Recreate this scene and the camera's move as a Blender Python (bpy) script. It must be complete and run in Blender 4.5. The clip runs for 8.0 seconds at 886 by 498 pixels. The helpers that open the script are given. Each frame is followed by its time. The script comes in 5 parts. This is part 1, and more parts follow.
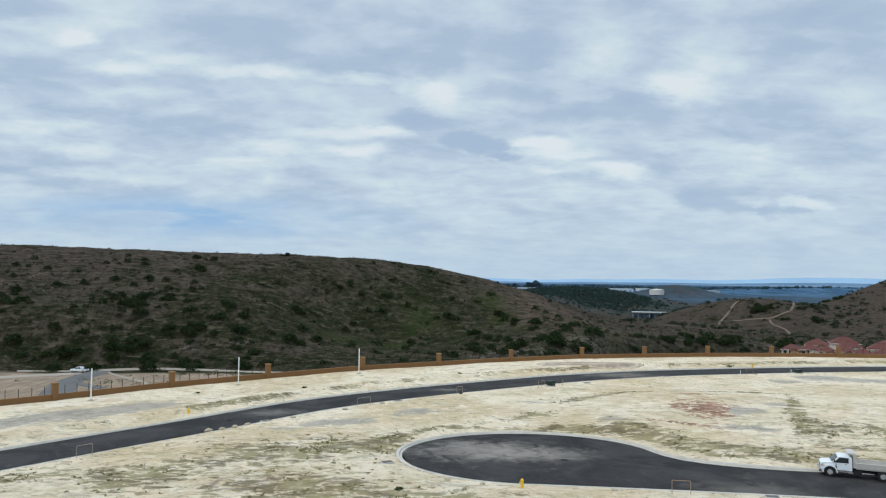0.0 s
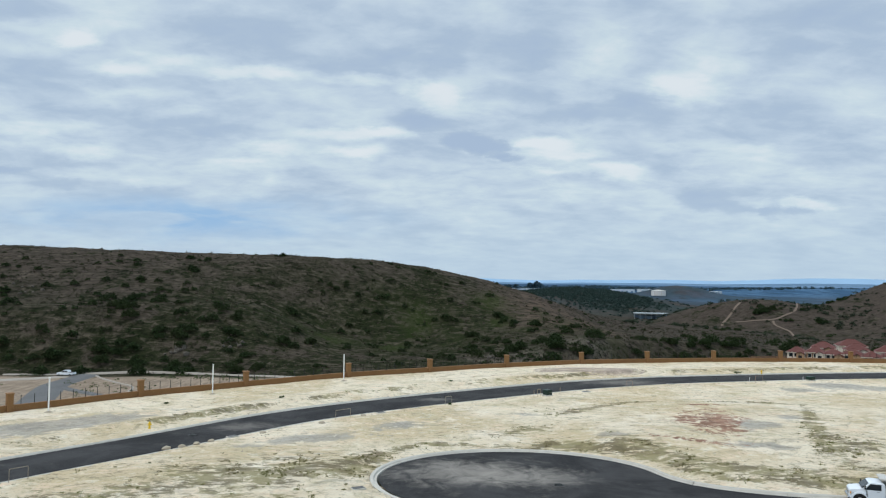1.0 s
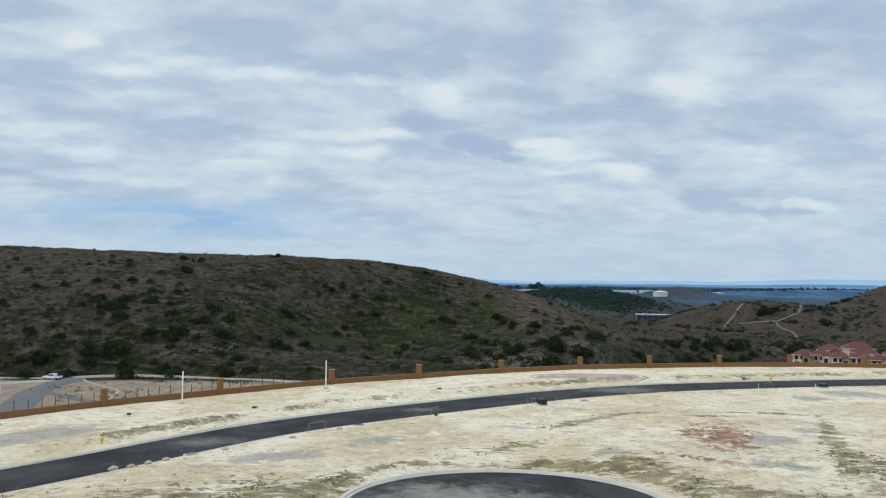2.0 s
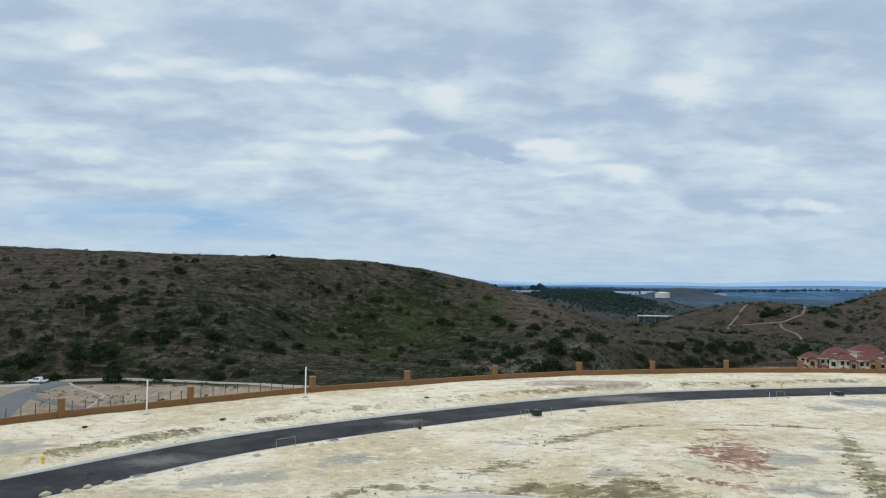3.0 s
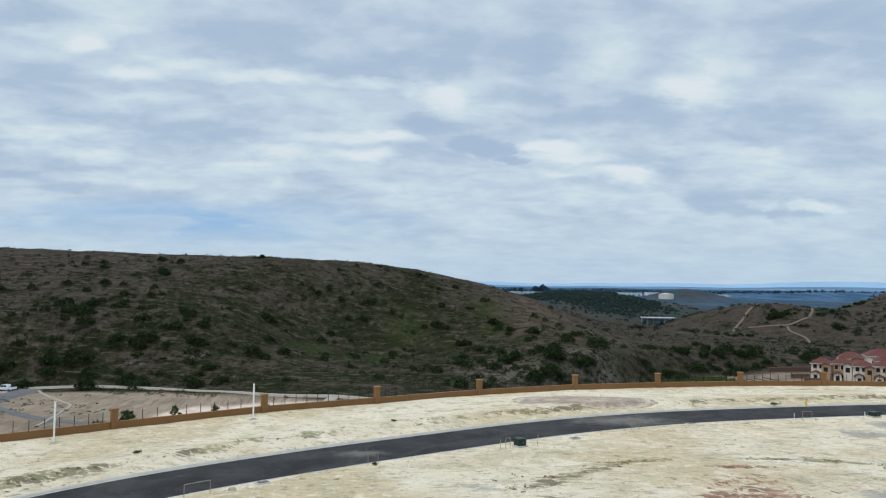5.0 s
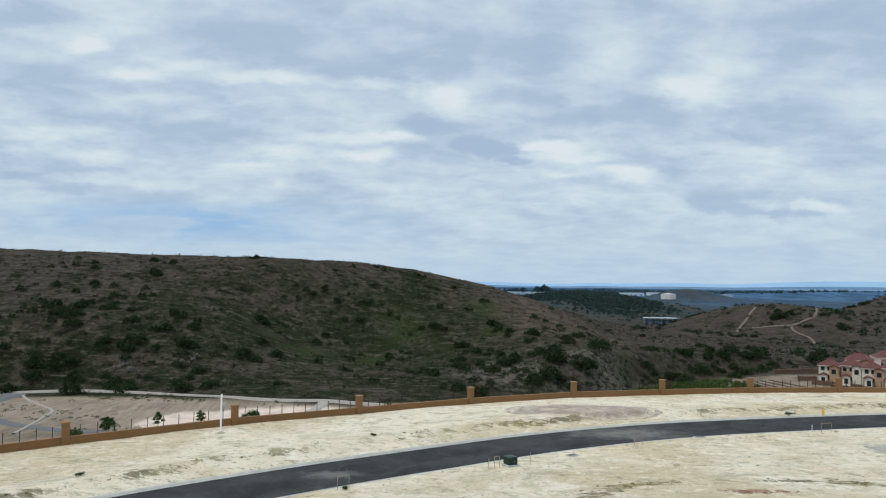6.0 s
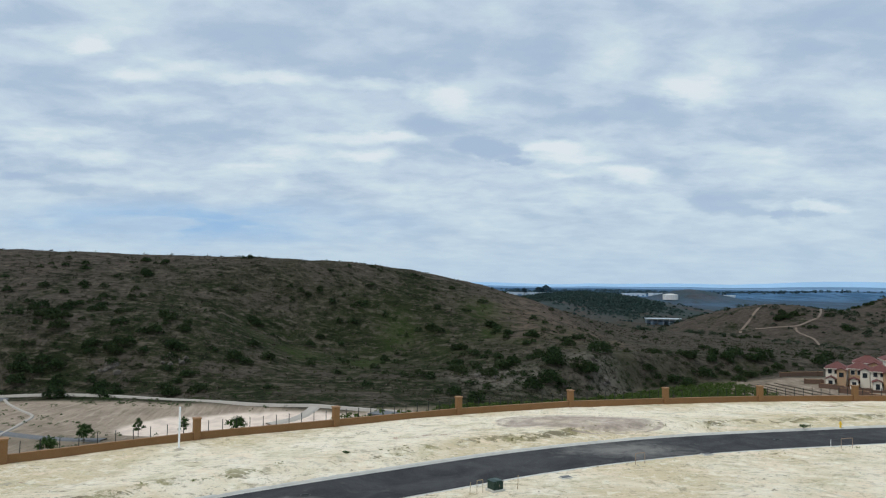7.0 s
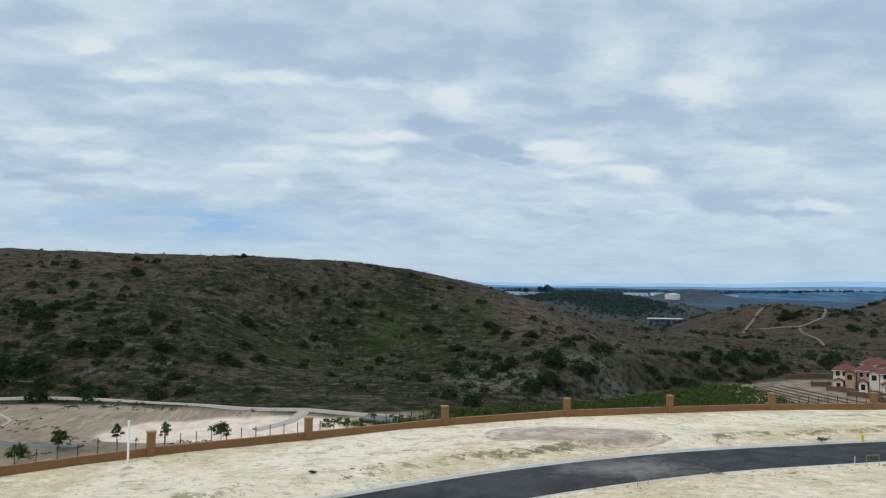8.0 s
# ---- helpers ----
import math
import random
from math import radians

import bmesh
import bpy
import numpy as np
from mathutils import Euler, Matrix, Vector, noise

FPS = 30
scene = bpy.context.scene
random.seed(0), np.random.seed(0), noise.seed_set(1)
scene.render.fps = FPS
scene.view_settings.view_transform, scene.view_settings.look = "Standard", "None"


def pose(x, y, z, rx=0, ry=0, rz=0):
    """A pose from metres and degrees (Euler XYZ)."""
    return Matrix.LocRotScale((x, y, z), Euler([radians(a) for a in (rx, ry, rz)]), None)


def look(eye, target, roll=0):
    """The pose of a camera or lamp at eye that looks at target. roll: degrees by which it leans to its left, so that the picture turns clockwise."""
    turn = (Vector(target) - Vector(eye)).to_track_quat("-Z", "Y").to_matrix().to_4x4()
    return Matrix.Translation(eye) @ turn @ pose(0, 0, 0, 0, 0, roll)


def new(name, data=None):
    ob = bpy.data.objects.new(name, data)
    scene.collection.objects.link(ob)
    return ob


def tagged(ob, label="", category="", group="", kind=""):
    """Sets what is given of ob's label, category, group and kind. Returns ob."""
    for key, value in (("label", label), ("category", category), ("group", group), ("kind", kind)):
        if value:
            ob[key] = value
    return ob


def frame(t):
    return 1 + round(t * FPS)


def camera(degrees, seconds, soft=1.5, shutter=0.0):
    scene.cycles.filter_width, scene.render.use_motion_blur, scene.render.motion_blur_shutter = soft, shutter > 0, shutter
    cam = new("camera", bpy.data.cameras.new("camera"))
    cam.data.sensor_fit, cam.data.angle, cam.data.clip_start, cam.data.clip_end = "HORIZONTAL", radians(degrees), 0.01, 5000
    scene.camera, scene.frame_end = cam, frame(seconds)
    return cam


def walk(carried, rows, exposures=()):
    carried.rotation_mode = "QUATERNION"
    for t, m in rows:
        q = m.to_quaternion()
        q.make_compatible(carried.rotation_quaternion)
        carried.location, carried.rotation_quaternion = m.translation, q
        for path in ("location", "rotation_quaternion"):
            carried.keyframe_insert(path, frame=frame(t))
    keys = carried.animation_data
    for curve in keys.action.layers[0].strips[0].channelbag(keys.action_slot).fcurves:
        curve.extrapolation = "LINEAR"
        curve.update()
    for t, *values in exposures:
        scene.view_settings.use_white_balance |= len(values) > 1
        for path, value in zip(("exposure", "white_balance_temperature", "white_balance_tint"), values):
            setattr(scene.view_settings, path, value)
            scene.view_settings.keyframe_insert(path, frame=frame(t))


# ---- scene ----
cam = camera(64.4, 8.0, soft=1.2)
PATH = [
    (0, (0.856, 1.953, 13.586), (0.849, 3.951, 13.678), 0.7),
    (0.5, (1.622, 5.063, 13.673), (1.612, 7.061, 13.766), 0.7),
    (1, (2.403, 8.121, 13.727), (2.392, 10.119, 13.821), 0.7),
    (1.5, (3.258, 11.14, 13.745), (3.245, 13.137, 13.84), 0.7),
    (3, (5.696, 20.426, 13.764), (5.675, 22.424, 13.864), 0.7),
    (3.5, (6.572, 23.506, 13.821), (6.549, 25.504, 13.922), 0.7),
    (4, (7.4, 26.577, 13.904), (7.374, 28.574, 14.007), 0.6),
    (4.5, (8.197, 29.607, 13.969), (8.169, 31.604, 14.072), 0.7),
    (6, (10.477, 39.003, 14.087), (10.442, 41.0, 14.191), 0.6),
    (6.5, (11.312, 42.176, 14.138), (11.274, 44.173, 14.243), 0.6),
    (7, (12.163, 45.327, 14.201), (12.123, 47.324, 14.306), 0.6),
    (7.5, (12.976, 48.53, 14.21), (12.933, 50.527, 14.315), 0.6),
    (8, (13.768, 51.758, 14.21), (13.723, 53.755, 14.314), 0.6),
]
walk(cam, [(t, look(eye, target, roll)) for t, eye, target, roll in PATH])

# ---- light ----
world = bpy.data.worlds.new("overcast_sky")
scene.world = world
world.use_nodes = True


class Nodes:
    """Short hand for building a node tree."""

    def __init__(self, tree):
        self.t = tree

    def add(self, kind, ins=None, operation="", use_clamp=False, interpolation_type="", data_type="", blend_type="", layer_name=""):
        n = self.t.nodes.new(kind)
        if operation:
            n.operation = operation
        if use_clamp:
            n.use_clamp = True
        if interpolation_type:
            n.interpolation_type = interpolation_type
        if data_type:
            n.data_type, n.blend_type = data_type, blend_type
        if layer_name:
            n.layer_name = layer_name
        for k, v in (ins or {}).items():
            if isinstance(v, bpy.types.NodeSocket):
                self.t.links.new(v, n.inputs[k])
            else:
                n.inputs[k].default_value = v
        return n

    def math(self, op, a, b=0.0, clamp=False):
        return self.add("ShaderNodeMath", {0: a, 1: b}, operation=op, use_clamp=clamp).outputs[0]

    def vmath(self, op, a, b=(0, 0, 0)):
        n = self.add("ShaderNodeVectorMath", {0: a, 1: b}, operation=op)
        return n.outputs["Value"] if op in ("DISTANCE", "LENGTH", "DOT_PRODUCT") else n.outputs[0]

    def noise(self, vec, scale, detail=4.0, rough=0.55, distort=0.0):
        return self.add("ShaderNodeTexNoise", {"Vector": vec, "Scale": scale, "Detail": detail, "Roughness": rough, "Distortion": distort}).outputs[0]

    def ramp(self, fac, lo, hi, a=0.0, b=1.0):
        return self.add("ShaderNodeMapRange", {0: fac, 1: lo, 2: hi, 3: a, 4: b}, interpolation_type="SMOOTHSTEP").outputs[0]

    def mix(self, fac, a, b, mode="MIX"):
        a = (*a, 1) if isinstance(a, tuple) and len(a) == 3 else a
        b = (*b, 1) if isinstance(b, tuple) and len(b) == 3 else b
        n = self.add("ShaderNodeMix", {0: fac, 6: a, 7: b}, data_type="RGBA", blend_type=mode)
        return n.outputs[2]

    def link(self, a, b):
        self.t.links.new(a, b)


def sky():
    """Broken stratocumulus: a cloud deck seen in perspective over a Nishita sky, brighter overhead."""
    N = Nodes(world.node_tree)
    bg = world.node_tree.nodes["Background"]
    way = N.add("ShaderNodeTexCoord").outputs["Generated"]
    xyz = N.add("ShaderNodeSeparateXYZ", {0: way}).outputs
    up = N.math("MAXIMUM", xyz[2], 0.0)
    flat = N.math("ADD", up, 0.20)
    deck = N.add("ShaderNodeCombineXYZ", {0: N.math("DIVIDE", xyz[0], flat), 1: N.math("DIVIDE", xyz[1], flat), 2: 0.0}).outputs[0]
    big = N.noise(deck, 2.3, 4.0, 0.5, 0.4)
    fine = N.noise(N.vmath("MULTIPLY", deck, (1.0, 1.3, 1)), 6.5, 7.0, 0.6, 0.3)
    va, vb = (N.math("DIVIDE", xyz[k], N.math("MAXIMUM", xyz[1], 0.05)) for k in (0, 2))
    plane = N.add("ShaderNodeCombineXYZ", {0: va, 1: N.math("MULTIPLY", vb, 2.4), 2: 0.0}).outputs[0]
    # ragged streaks drawn out along the wind, tilted a little
    along = N.add("ShaderNodeCombineXYZ", {0: N.math("MULTIPLY", va, 4.0), 1: N.math("MULTIPLY", N.math("ADD", vb, N.math("MULTIPLY", va, 0.08)), 15.0), 2: 0.0}).outputs[0]
    streak = N.noise(along, 1.5, 7.0, 0.58, 0.5)
    cloud = N.math("ADD", N.math("MULTIPLY", big, 0.34), N.math("ADD", N.math("MULTIPLY", fine, 0.22), N.math("MULTIPLY", streak, 0.12)))
    cloud = N.math("ADD", cloud, 0.175)
    warp = N.add("ShaderNodeTexNoise", {"Vector": plane, "Scale": 13.0, "Detail": 6.0, "Roughness": 0.62}).outputs["Color"]
    warp = N.vmath("MULTIPLY", N.vmath("SUBTRACT", warp, (0.5, 0.5, 0.5)), (0.085, 0.034, 0.0))
    at = N.vmath("ADD", N.add("ShaderNodeCombineXYZ", {0: va, 1: vb, 2: 0.0}).outputs[0], warp)
    for vx, vz, rx, rz, gain in THICK + DARK + THIN + BRIGHT:
        # thicker or thinner places of the deck, by slopes to the side and upward, with torn edges
        off = N.vmath("MULTIPLY", N.vmath("SUBTRACT", at, (vx, vz, 0.0)), (1 / rx, 1 / rz, 0.0))
        cloud = N.math("ADD", cloud, N.ramp(N.vmath("LENGTH", off), 0.15, 1.7, gain, 0.0))
    air = N.add("ShaderNodeTexSky")
    air.sky_type, air.sun_disc, air.sun_elevation, air.sun_rotation = "NISHITA", False, radians(58), radians(241)
    clear = air.outputs[0]
    clear = N.mix(1.0, clear, (0.10, 0.10, 0.10), "MULTIPLY")
    ramp = N.add("ShaderNodeValToRGB", {0: N.ramp(cloud, 0.335, 0.69)})
    e = ramp.color_ramp.elements
    e[0].position, e[0].color = 0.0, (0.395, 0.51, 0.675, 1)
    e[1].position, e[1].color = 1.0, (0.755, 0.82, 0.865, 1)
    for stop, col in ((0.25, (0.435, 0.55, 0.69, 1)), (0.5, (0.53, 0.645, 0.765, 1)), (0.75, (0.62, 0.74, 0.81, 1))):
        e.new(stop).color = col
    deckcol = N.mix(0.08, ramp.outputs[0], clear)
    # pale band low down, where the deck merges into the haze
    low = N.ramp(up, 0.0, 0.15, 0.7, 0.0)
    deckcol = N.mix(low, deckcol, (0.475, 0.62, 0.755))
    # thinner cloud low in the west, where the clear sky shows through in ragged strips
    gap = N.vmath("MULTIPLY", N.vmath("SUBTRACT", at, (-0.37, 0.090, 0.0)), (1 / 0.31, 1 / 0.036, 0.0))
    open_sky = N.math("MULTIPLY", N.ramp(N.vmath("LENGTH", gap), 0.1, 1.3, 0.95, 0.0), N.ramp(streak, 0.40, 0.62, 0.35, 1.0))
    deckcol = N.mix(open_sky, deckcol, (0.30, 0.49, 0.735))
    # an overcast sky is about two and a half times as bright overhead as low down
    lift = N.ramp(up, 0.36, 0.9, 1.0, ZENITH)
    deckcol = N.mix(1.0, deckcol, N.add("ShaderNodeCombineXYZ", {0: lift, 1: lift, 2: lift}).outputs[0], "MULTIPLY")
    N.link(deckcol, bg.inputs[0])
    bg.inputs[1].default_value = 1.0


ZENITH = 1.9
THICK = ((-0.265, 0.370, 0.123, 0.038, -0.07), (-0.092, 0.321, 0.090, 0.025, -0.09), (-0.061, 0.387, 0.098, 0.025, -0.03), (0.062, 0.338, 0.090, 0.029, -0.07), (0.232, 0.257, 0.090, 0.021, -0.08), (0.449, 0.243, 0.090, 0.029, -0.09),
    (0.483, 0.366, 0.098, 0.034, -0.06), (0.561, 0.227, 0.049, 0.013, -0.05), (-0.613, 0.393, 0.065, 0.017, -0.05), (-0.608, 0.284, 0.057, 0.025, -0.04), (-0.392, 0.216, 0.098, 0.015, -0.06), (-0.500, 0.240, 0.074, 0.008, -0.05),
    (0.119, 0.236, 0.057, 0.010, -0.06), (-0.051, 0.235, 0.041, 0.010, -0.06), (0.079, 0.273, 0.074, 0.010, -0.04))
DARK = ((0.024, 0.202, 0.021, 0.010, -0.24), (0.059, 0.191, 0.025, 0.010, -0.26), (0.086, 0.176, 0.016, 0.006, -0.20), (0.360, 0.120, 0.033, 0.012, -0.12), (0.392, 0.108, 0.039, 0.006, -0.08), (0.457, 0.107, 0.012, 0.010, -0.14),
    (0.497, 0.105, 0.020, 0.006, -0.11), (0.392, 0.137, 0.052, 0.010, -0.04), (-0.632, 0.156, 0.020, 0.006, -0.13), (-0.561, 0.136, 0.039, 0.008, -0.11), (-0.430, 0.125, 0.052, 0.008, -0.06), (-0.530, 0.161, 0.052, 0.006, -0.04))
THIN = ((-0.540, 0.345, 0.033, 0.013, 0.20), (-0.529, 0.364, 0.057, 0.012, 0.06), (-0.628, 0.359, 0.049, 0.010, 0.05), (-0.461, 0.300, 0.045, 0.010, 0.13), (-0.476, 0.269, 0.041, 0.008, 0.06), (-0.395, 0.315, 0.049, 0.008, 0.08),
    (-0.385, 0.240, 0.041, 0.007, 0.06), (-0.280, 0.299, 0.082, 0.008, 0.11), (-0.247, 0.283, 0.074, 0.019, 0.05), (-0.133, 0.288, 0.049, 0.008, 0.09), (-0.027, 0.272, 0.037, 0.015, 0.16), (-0.002, 0.251, 0.049, 0.013, 0.12),
    (0.055, 0.235, 0.041, 0.008, 0.06), (-0.123, 0.210, 0.074, 0.007, 0.12), (-0.131, 0.185, 0.041, 0.008, 0.14), (-0.075, 0.214, 0.049, 0.005, 0.08), (-0.253, 0.188, 0.049, 0.008, 0.10), (-0.293, 0.171, 0.049, 0.005, 0.06),
    (-0.581, 0.214, 0.074, 0.008, 0.07))
BRIGHT = ((-0.530, 0.182, 0.041, 0.010, 0.10), (-0.621, 0.192, 0.049, 0.007, 0.06), (0.128, 0.201, 0.045, 0.008, 0.17), (0.168, 0.187, 0.049, 0.008, 0.13), (0.208, 0.167, 0.041, 0.007, 0.09), (0.256, 0.160, 0.033, 0.012, 0.13),
    (0.136, 0.162, 0.033, 0.005, 0.09), (0.200, 0.265, 0.037, 0.013, 0.11), (0.233, 0.339, 0.041, 0.046, 0.06), (0.321, 0.291, 0.037, 0.015, 0.14), (0.349, 0.273, 0.049, 0.019, 0.12), (0.378, 0.316, 0.049, 0.017, 0.05),
    (0.547, 0.362, 0.033, 0.012, 0.06), (0.441, 0.190, 0.049, 0.012, 0.07), (0.475, 0.117, 0.041, 0.006, 0.12), (0.519, 0.114, 0.025, 0.007, 0.13), (0.224, 0.127, 0.098, 0.042, 0.04), (-0.592, 0.087, 0.025, 0.008, 0.09),
    (-0.276, 0.123, 0.033, 0.005, 0.05))
sky()
sun = new("sun", bpy.data.lights.new("sun", "SUN"))
sun.data.energy, sun.data.angle, sun.data.color = 1.25, radians(18), (1.0, 0.92, 0.80)
sun.matrix_world = look((0, 0, 200), (110, 60, 0))


# ---- materials ----
def material(name, rough=0.8, metal=0.0):
    m = bpy.data.materials.new(name)
    m.use_nodes = True
    N = Nodes(m.node_tree)
    N.p = m.node_tree.nodes["Principled BSDF"]
    N.p.inputs["Roughness"].default_value, N.p.inputs["Metallic"].default_value = rough, metal
    N.p.inputs["Specular IOR Level"].default_value = 0.3
    N.pos = N.add("ShaderNodeNewGeometry").outputs["Position"]
    N.obj = N.add("ShaderNodeTexCoord").outputs["Object"]
    N.m = m
    return N


def bump(N, height, strength, dist):
    N.link(N.add("ShaderNodeBump", {"Height": height, "Strength": strength, "Distance": dist}).outputs[0], N.p.inputs["Normal"])


def painted(name, col, rough=0.6, metal=0.0, vary=0.25, scale=2.0, grime=(0.5, 0.45, 0.38), relief=0.0):
    """A plain coat with two scales of wear and a little dust."""
    N = material(name, rough, metal)
    a, b = N.noise(N.obj, scale, 5), N.noise(N.obj, scale * 9, 3)
    c = N.mix(N.ramp(a, 0.35, 0.75, 0, vary), col, tuple(x * 0.62 for x in col))
    c = N.mix(N.ramp(b, 0.5, 0.8, 0, vary * 0.7), c, tuple(0.6 * x + 0.4 * g for x, g in zip(col, grime)))
    own = N.add("ShaderNodeObjectInfo").outputs["Random"]
    c = N.mix(N.math("MULTIPLY", own, vary * 0.5), c, tuple(x * 0.7 for x in col))
    N.link(c, N.p.inputs["Base Color"])
    if relief:
        bump(N, b, 0.5, relief)
    return N.m


def leafy(name, dark, light, other, rough=0.75):
    N = material(name, rough)
    isl = N.add("ShaderNodeNewGeometry").outputs["Random Per Island"]
    N.p.inputs["Specular IOR Level"].default_value = 0.08
    c = N.mix(isl, dark, light)
    c = N.mix(N.ramp(N.noise(N.pos, 0.07, 3), 0.42, 0.68), c, other)
    N.link(c, N.p.inputs["Base Color"])
    return N.m


def ground_material():
    N = material("graded_soil_and_scrub", 0.95)
    N.p.inputs["Specular IOR Level"].default_value = 0.02
    P = N.pos
    a1 = N.add("ShaderNodeVertexColor", layer_name="cover")
    a2 = N.add("ShaderNodeVertexColor", layer_name="stain")
    c1 = N.add("ShaderNodeSeparateColor", {0: a1.outputs[0]}).outputs
    c2 = N.add("ShaderNodeSeparateColor", {0: a2.outputs[0]}).outputs
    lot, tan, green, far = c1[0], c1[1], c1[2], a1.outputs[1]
    red, grey, weed, track = c2[0], c2[1], c2[2], a2.outputs[1]
    # graded pads: pale cream decomposed granite
    drift = N.vmath("MULTIPLY", P, (0.85, 1.0, 1.0))
    n1, n2, n3 = N.noise(drift, 0.07, 7, 0.62, 0.4), N.noise(drift, 0.3, 8, 0.7, 0.5), N.noise(P, 2.4, 7, 0.75)
    n4 = N.noise(drift, 0.85, 8, 0.76, 0.4)
    soil = N.mix(N.ramp(n1, 0.40, 0.60), (0.645, 0.515, 0.335), (0.81, 0.695, 0.53))
    soil = N.mix(N.ramp(n2, 0.51, 0.63, 0, 0.6), soil, (0.56, 0.475, 0.30))
    soil = N.mix(N.ramp(n2, 0.46, 0.36, 0, 0.6), soil, (0.84, 0.655, 0.475))
    soil = N.mix(N.ramp(N.noise(drift, 0.16, 8, 0.7, 0.4), 0.54, 0.63, 0, 0.75), soil, (0.87, 0.76, 0.615))
    soil = N.mix(N.ramp(n4, 0.55, 0.63, 0, 0.65), soil, (0.33, 0.265, 0.175))
    soil = N.mix(N.ramp(n4, 0.46, 0.38, 0, 0.65), soil, (0.87, 0.785, 0.63))
    soil = N.mix(N.ramp(n3, 0.56, 0.64, 0, 0.55), soil, (0.30, 0.25, 0.165))
    crust = N.noise(N.vmath("MULTIPLY", P, (0.55, 1.0, 1.0)), 1.5, 10, 0.82, 0.7)
    soil = N.mix(N.math("MULTIPLY", N.ramp(crust, 0.555, 0.62, 0, 0.8), N.ramp(N.noise(P, 0.11, 4, 0.6), 0.38, 0.60, 0.15, 1.0)), soil, (0.21, 0.175, 0.115))
    soil = N.mix(N.ramp(crust, 0.45, 0.38, 0, 0.5), soil, (0.86, 0.79, 0.64))
    # wheel marks: thin wavering streaks
    sway = N.vmath("ADD", P, N.add("ShaderNodeCombineXYZ", {0: N.math("MULTIPLY", n1, 14.0), 1: N.math("MULTIPLY", N.noise(P, 0.05, 2), 26.0), 2: 0.0}).outputs[0])
    streak = N.noise(N.vmath("MULTIPLY", sway, (0.16, 0.9, 1)), 1.1, 8, 0.74, 0.5)
    soil = N.mix(N.math("MULTIPLY", N.ramp(streak, 0.54, 0.64, 0, 0.5), N.ramp(N.noise(P, 0.06, 3), 0.40, 0.56)), soil, (0.30, 0.275, 0.205))
    soil = N.mix(1.0, soil, (0.965, 0.98, 0.985), "MULTIPLY")
    # damp grey fines, red fill, weeds
    g = N.ramp(N.math("ADD", grey, N.math("ADD", N.math("MULTIPLY", N.math("SUBTRACT", n4, 0.5), 2.4), N.math("MULTIPLY", N.math("SUBTRACT", n2, 0.5), 1.8))), 0.36, 0.85)
    soil = N.mix(N.math("MULTIPLY", g, 0.72), soil, N.mix(N.ramp(n4, 0.40, 0.60), (0.19, 0.19, 0.195), (0.43, 0.40, 0.35)))
    r = N.ramp(N.math("ADD", red, N.math("MULTIPLY", N.math("SUBTRACT", N.noise(P, 0.55, 9, 0.74, 1.6), 0.5), 3.4)), 0.44, 0.66)
    soil = N.mix(N.math("MULTIPLY", r, 0.85), soil, N.mix(N.ramp(n4, 0.40, 0.60), (0.15, 0.048, 0.030), (0.40, 0.22, 0.155)))
    wn = N.noise(N.vmath("MULTIPLY", P, (0.6, 1.2, 1)), 1.1, 7, 0.78, 0.6)
    w = N.ramp(N.math("ADD", N.math("MULTIPLY", weed, 0.64), N.math("MULTIPLY", N.math("SUBTRACT", wn, 0.5), 3.6)), 0.30, 0.62)
    soil = N.mix(N.math("MULTIPLY", w, 0.8), soil, N.mix(N.ramp(N.noise(P, 0.33, 5), 0.4, 0.6), (0.115, 0.094, 0.048), (0.255, 0.225, 0.108)))
    t = N.ramp(N.math("ADD", track, N.math("MULTIPLY", N.math("SUBTRACT", n2, 0.5), 0.9)), 0.4, 0.7)
    soil = N.mix(N.math("MULTIPLY", t, 0.8), soil, N.mix(N.ramp(n4, 0.42, 0.58), (0.44, 0.345, 0.295), (0.27, 0.215, 0.185)))
    # wild slopes: dry sage scrub
    h1, h2, h3 = N.noise(P, 0.016, 5, 0.6, 0.5), N.noise(P, 0.07, 8, 0.75, 0.3), N.noise(P, 0.4, 7, 0.78)
    hz = N.add("ShaderNodeSeparateXYZ", {0: P}).outputs[2]
    east = N.ramp(N.add("ShaderNodeSeparateXYZ", {0: P}).outputs[0], 2.0, 70.0, 0.0, 46.0)
    west = N.ramp(N.add("ShaderNodeSeparateXYZ", {0: P}).outputs[0], -50.0, -170.0, 0.0, 16.0)
    dry = N.ramp(N.math("ADD", N.math("ADD", hz, N.math("ADD", east, west)), N.math("MULTIPLY", N.math("SUBTRACT", h1, 0.5), 80.0)), 2.0, 30.0)
    turf = N.noise(N.vmath("MULTIPLY", P, (0.30, 0.9, 0.9)), 0.42, 8, 0.72, 0.6)
    wild = N.mix(dry, (0.024, 0.027, 0.013), (0.063, 0.051, 0.040))
    wild = N.mix(N.ramp(h2, 0.49, 0.60, 0, 0.8), wild, (0.074, 0.058, 0.046))
    wild = N.mix(N.ramp(h2, 0.48, 0.37, 0, 0.85), wild, (0.015, 0.021, 0.008))
    wild = N.mix(N.ramp(turf, 0.52, 0.64, 0, 0.75), wild, (0.115, 0.094, 0.070))
    wild = N.mix(N.ramp(turf, 0.48, 0.38, 0, 0.85), wild, (0.012, 0.014, 0.007))
    wild = N.mix(N.ramp(h3, 0.54, 0.64, 0, 0.6), wild, (0.112, 0.092, 0.068))
    wild = N.mix(N.ramp(h3, 0.48, 0.38, 0, 0.85), wild, (0.007, 0.010, 0.005))
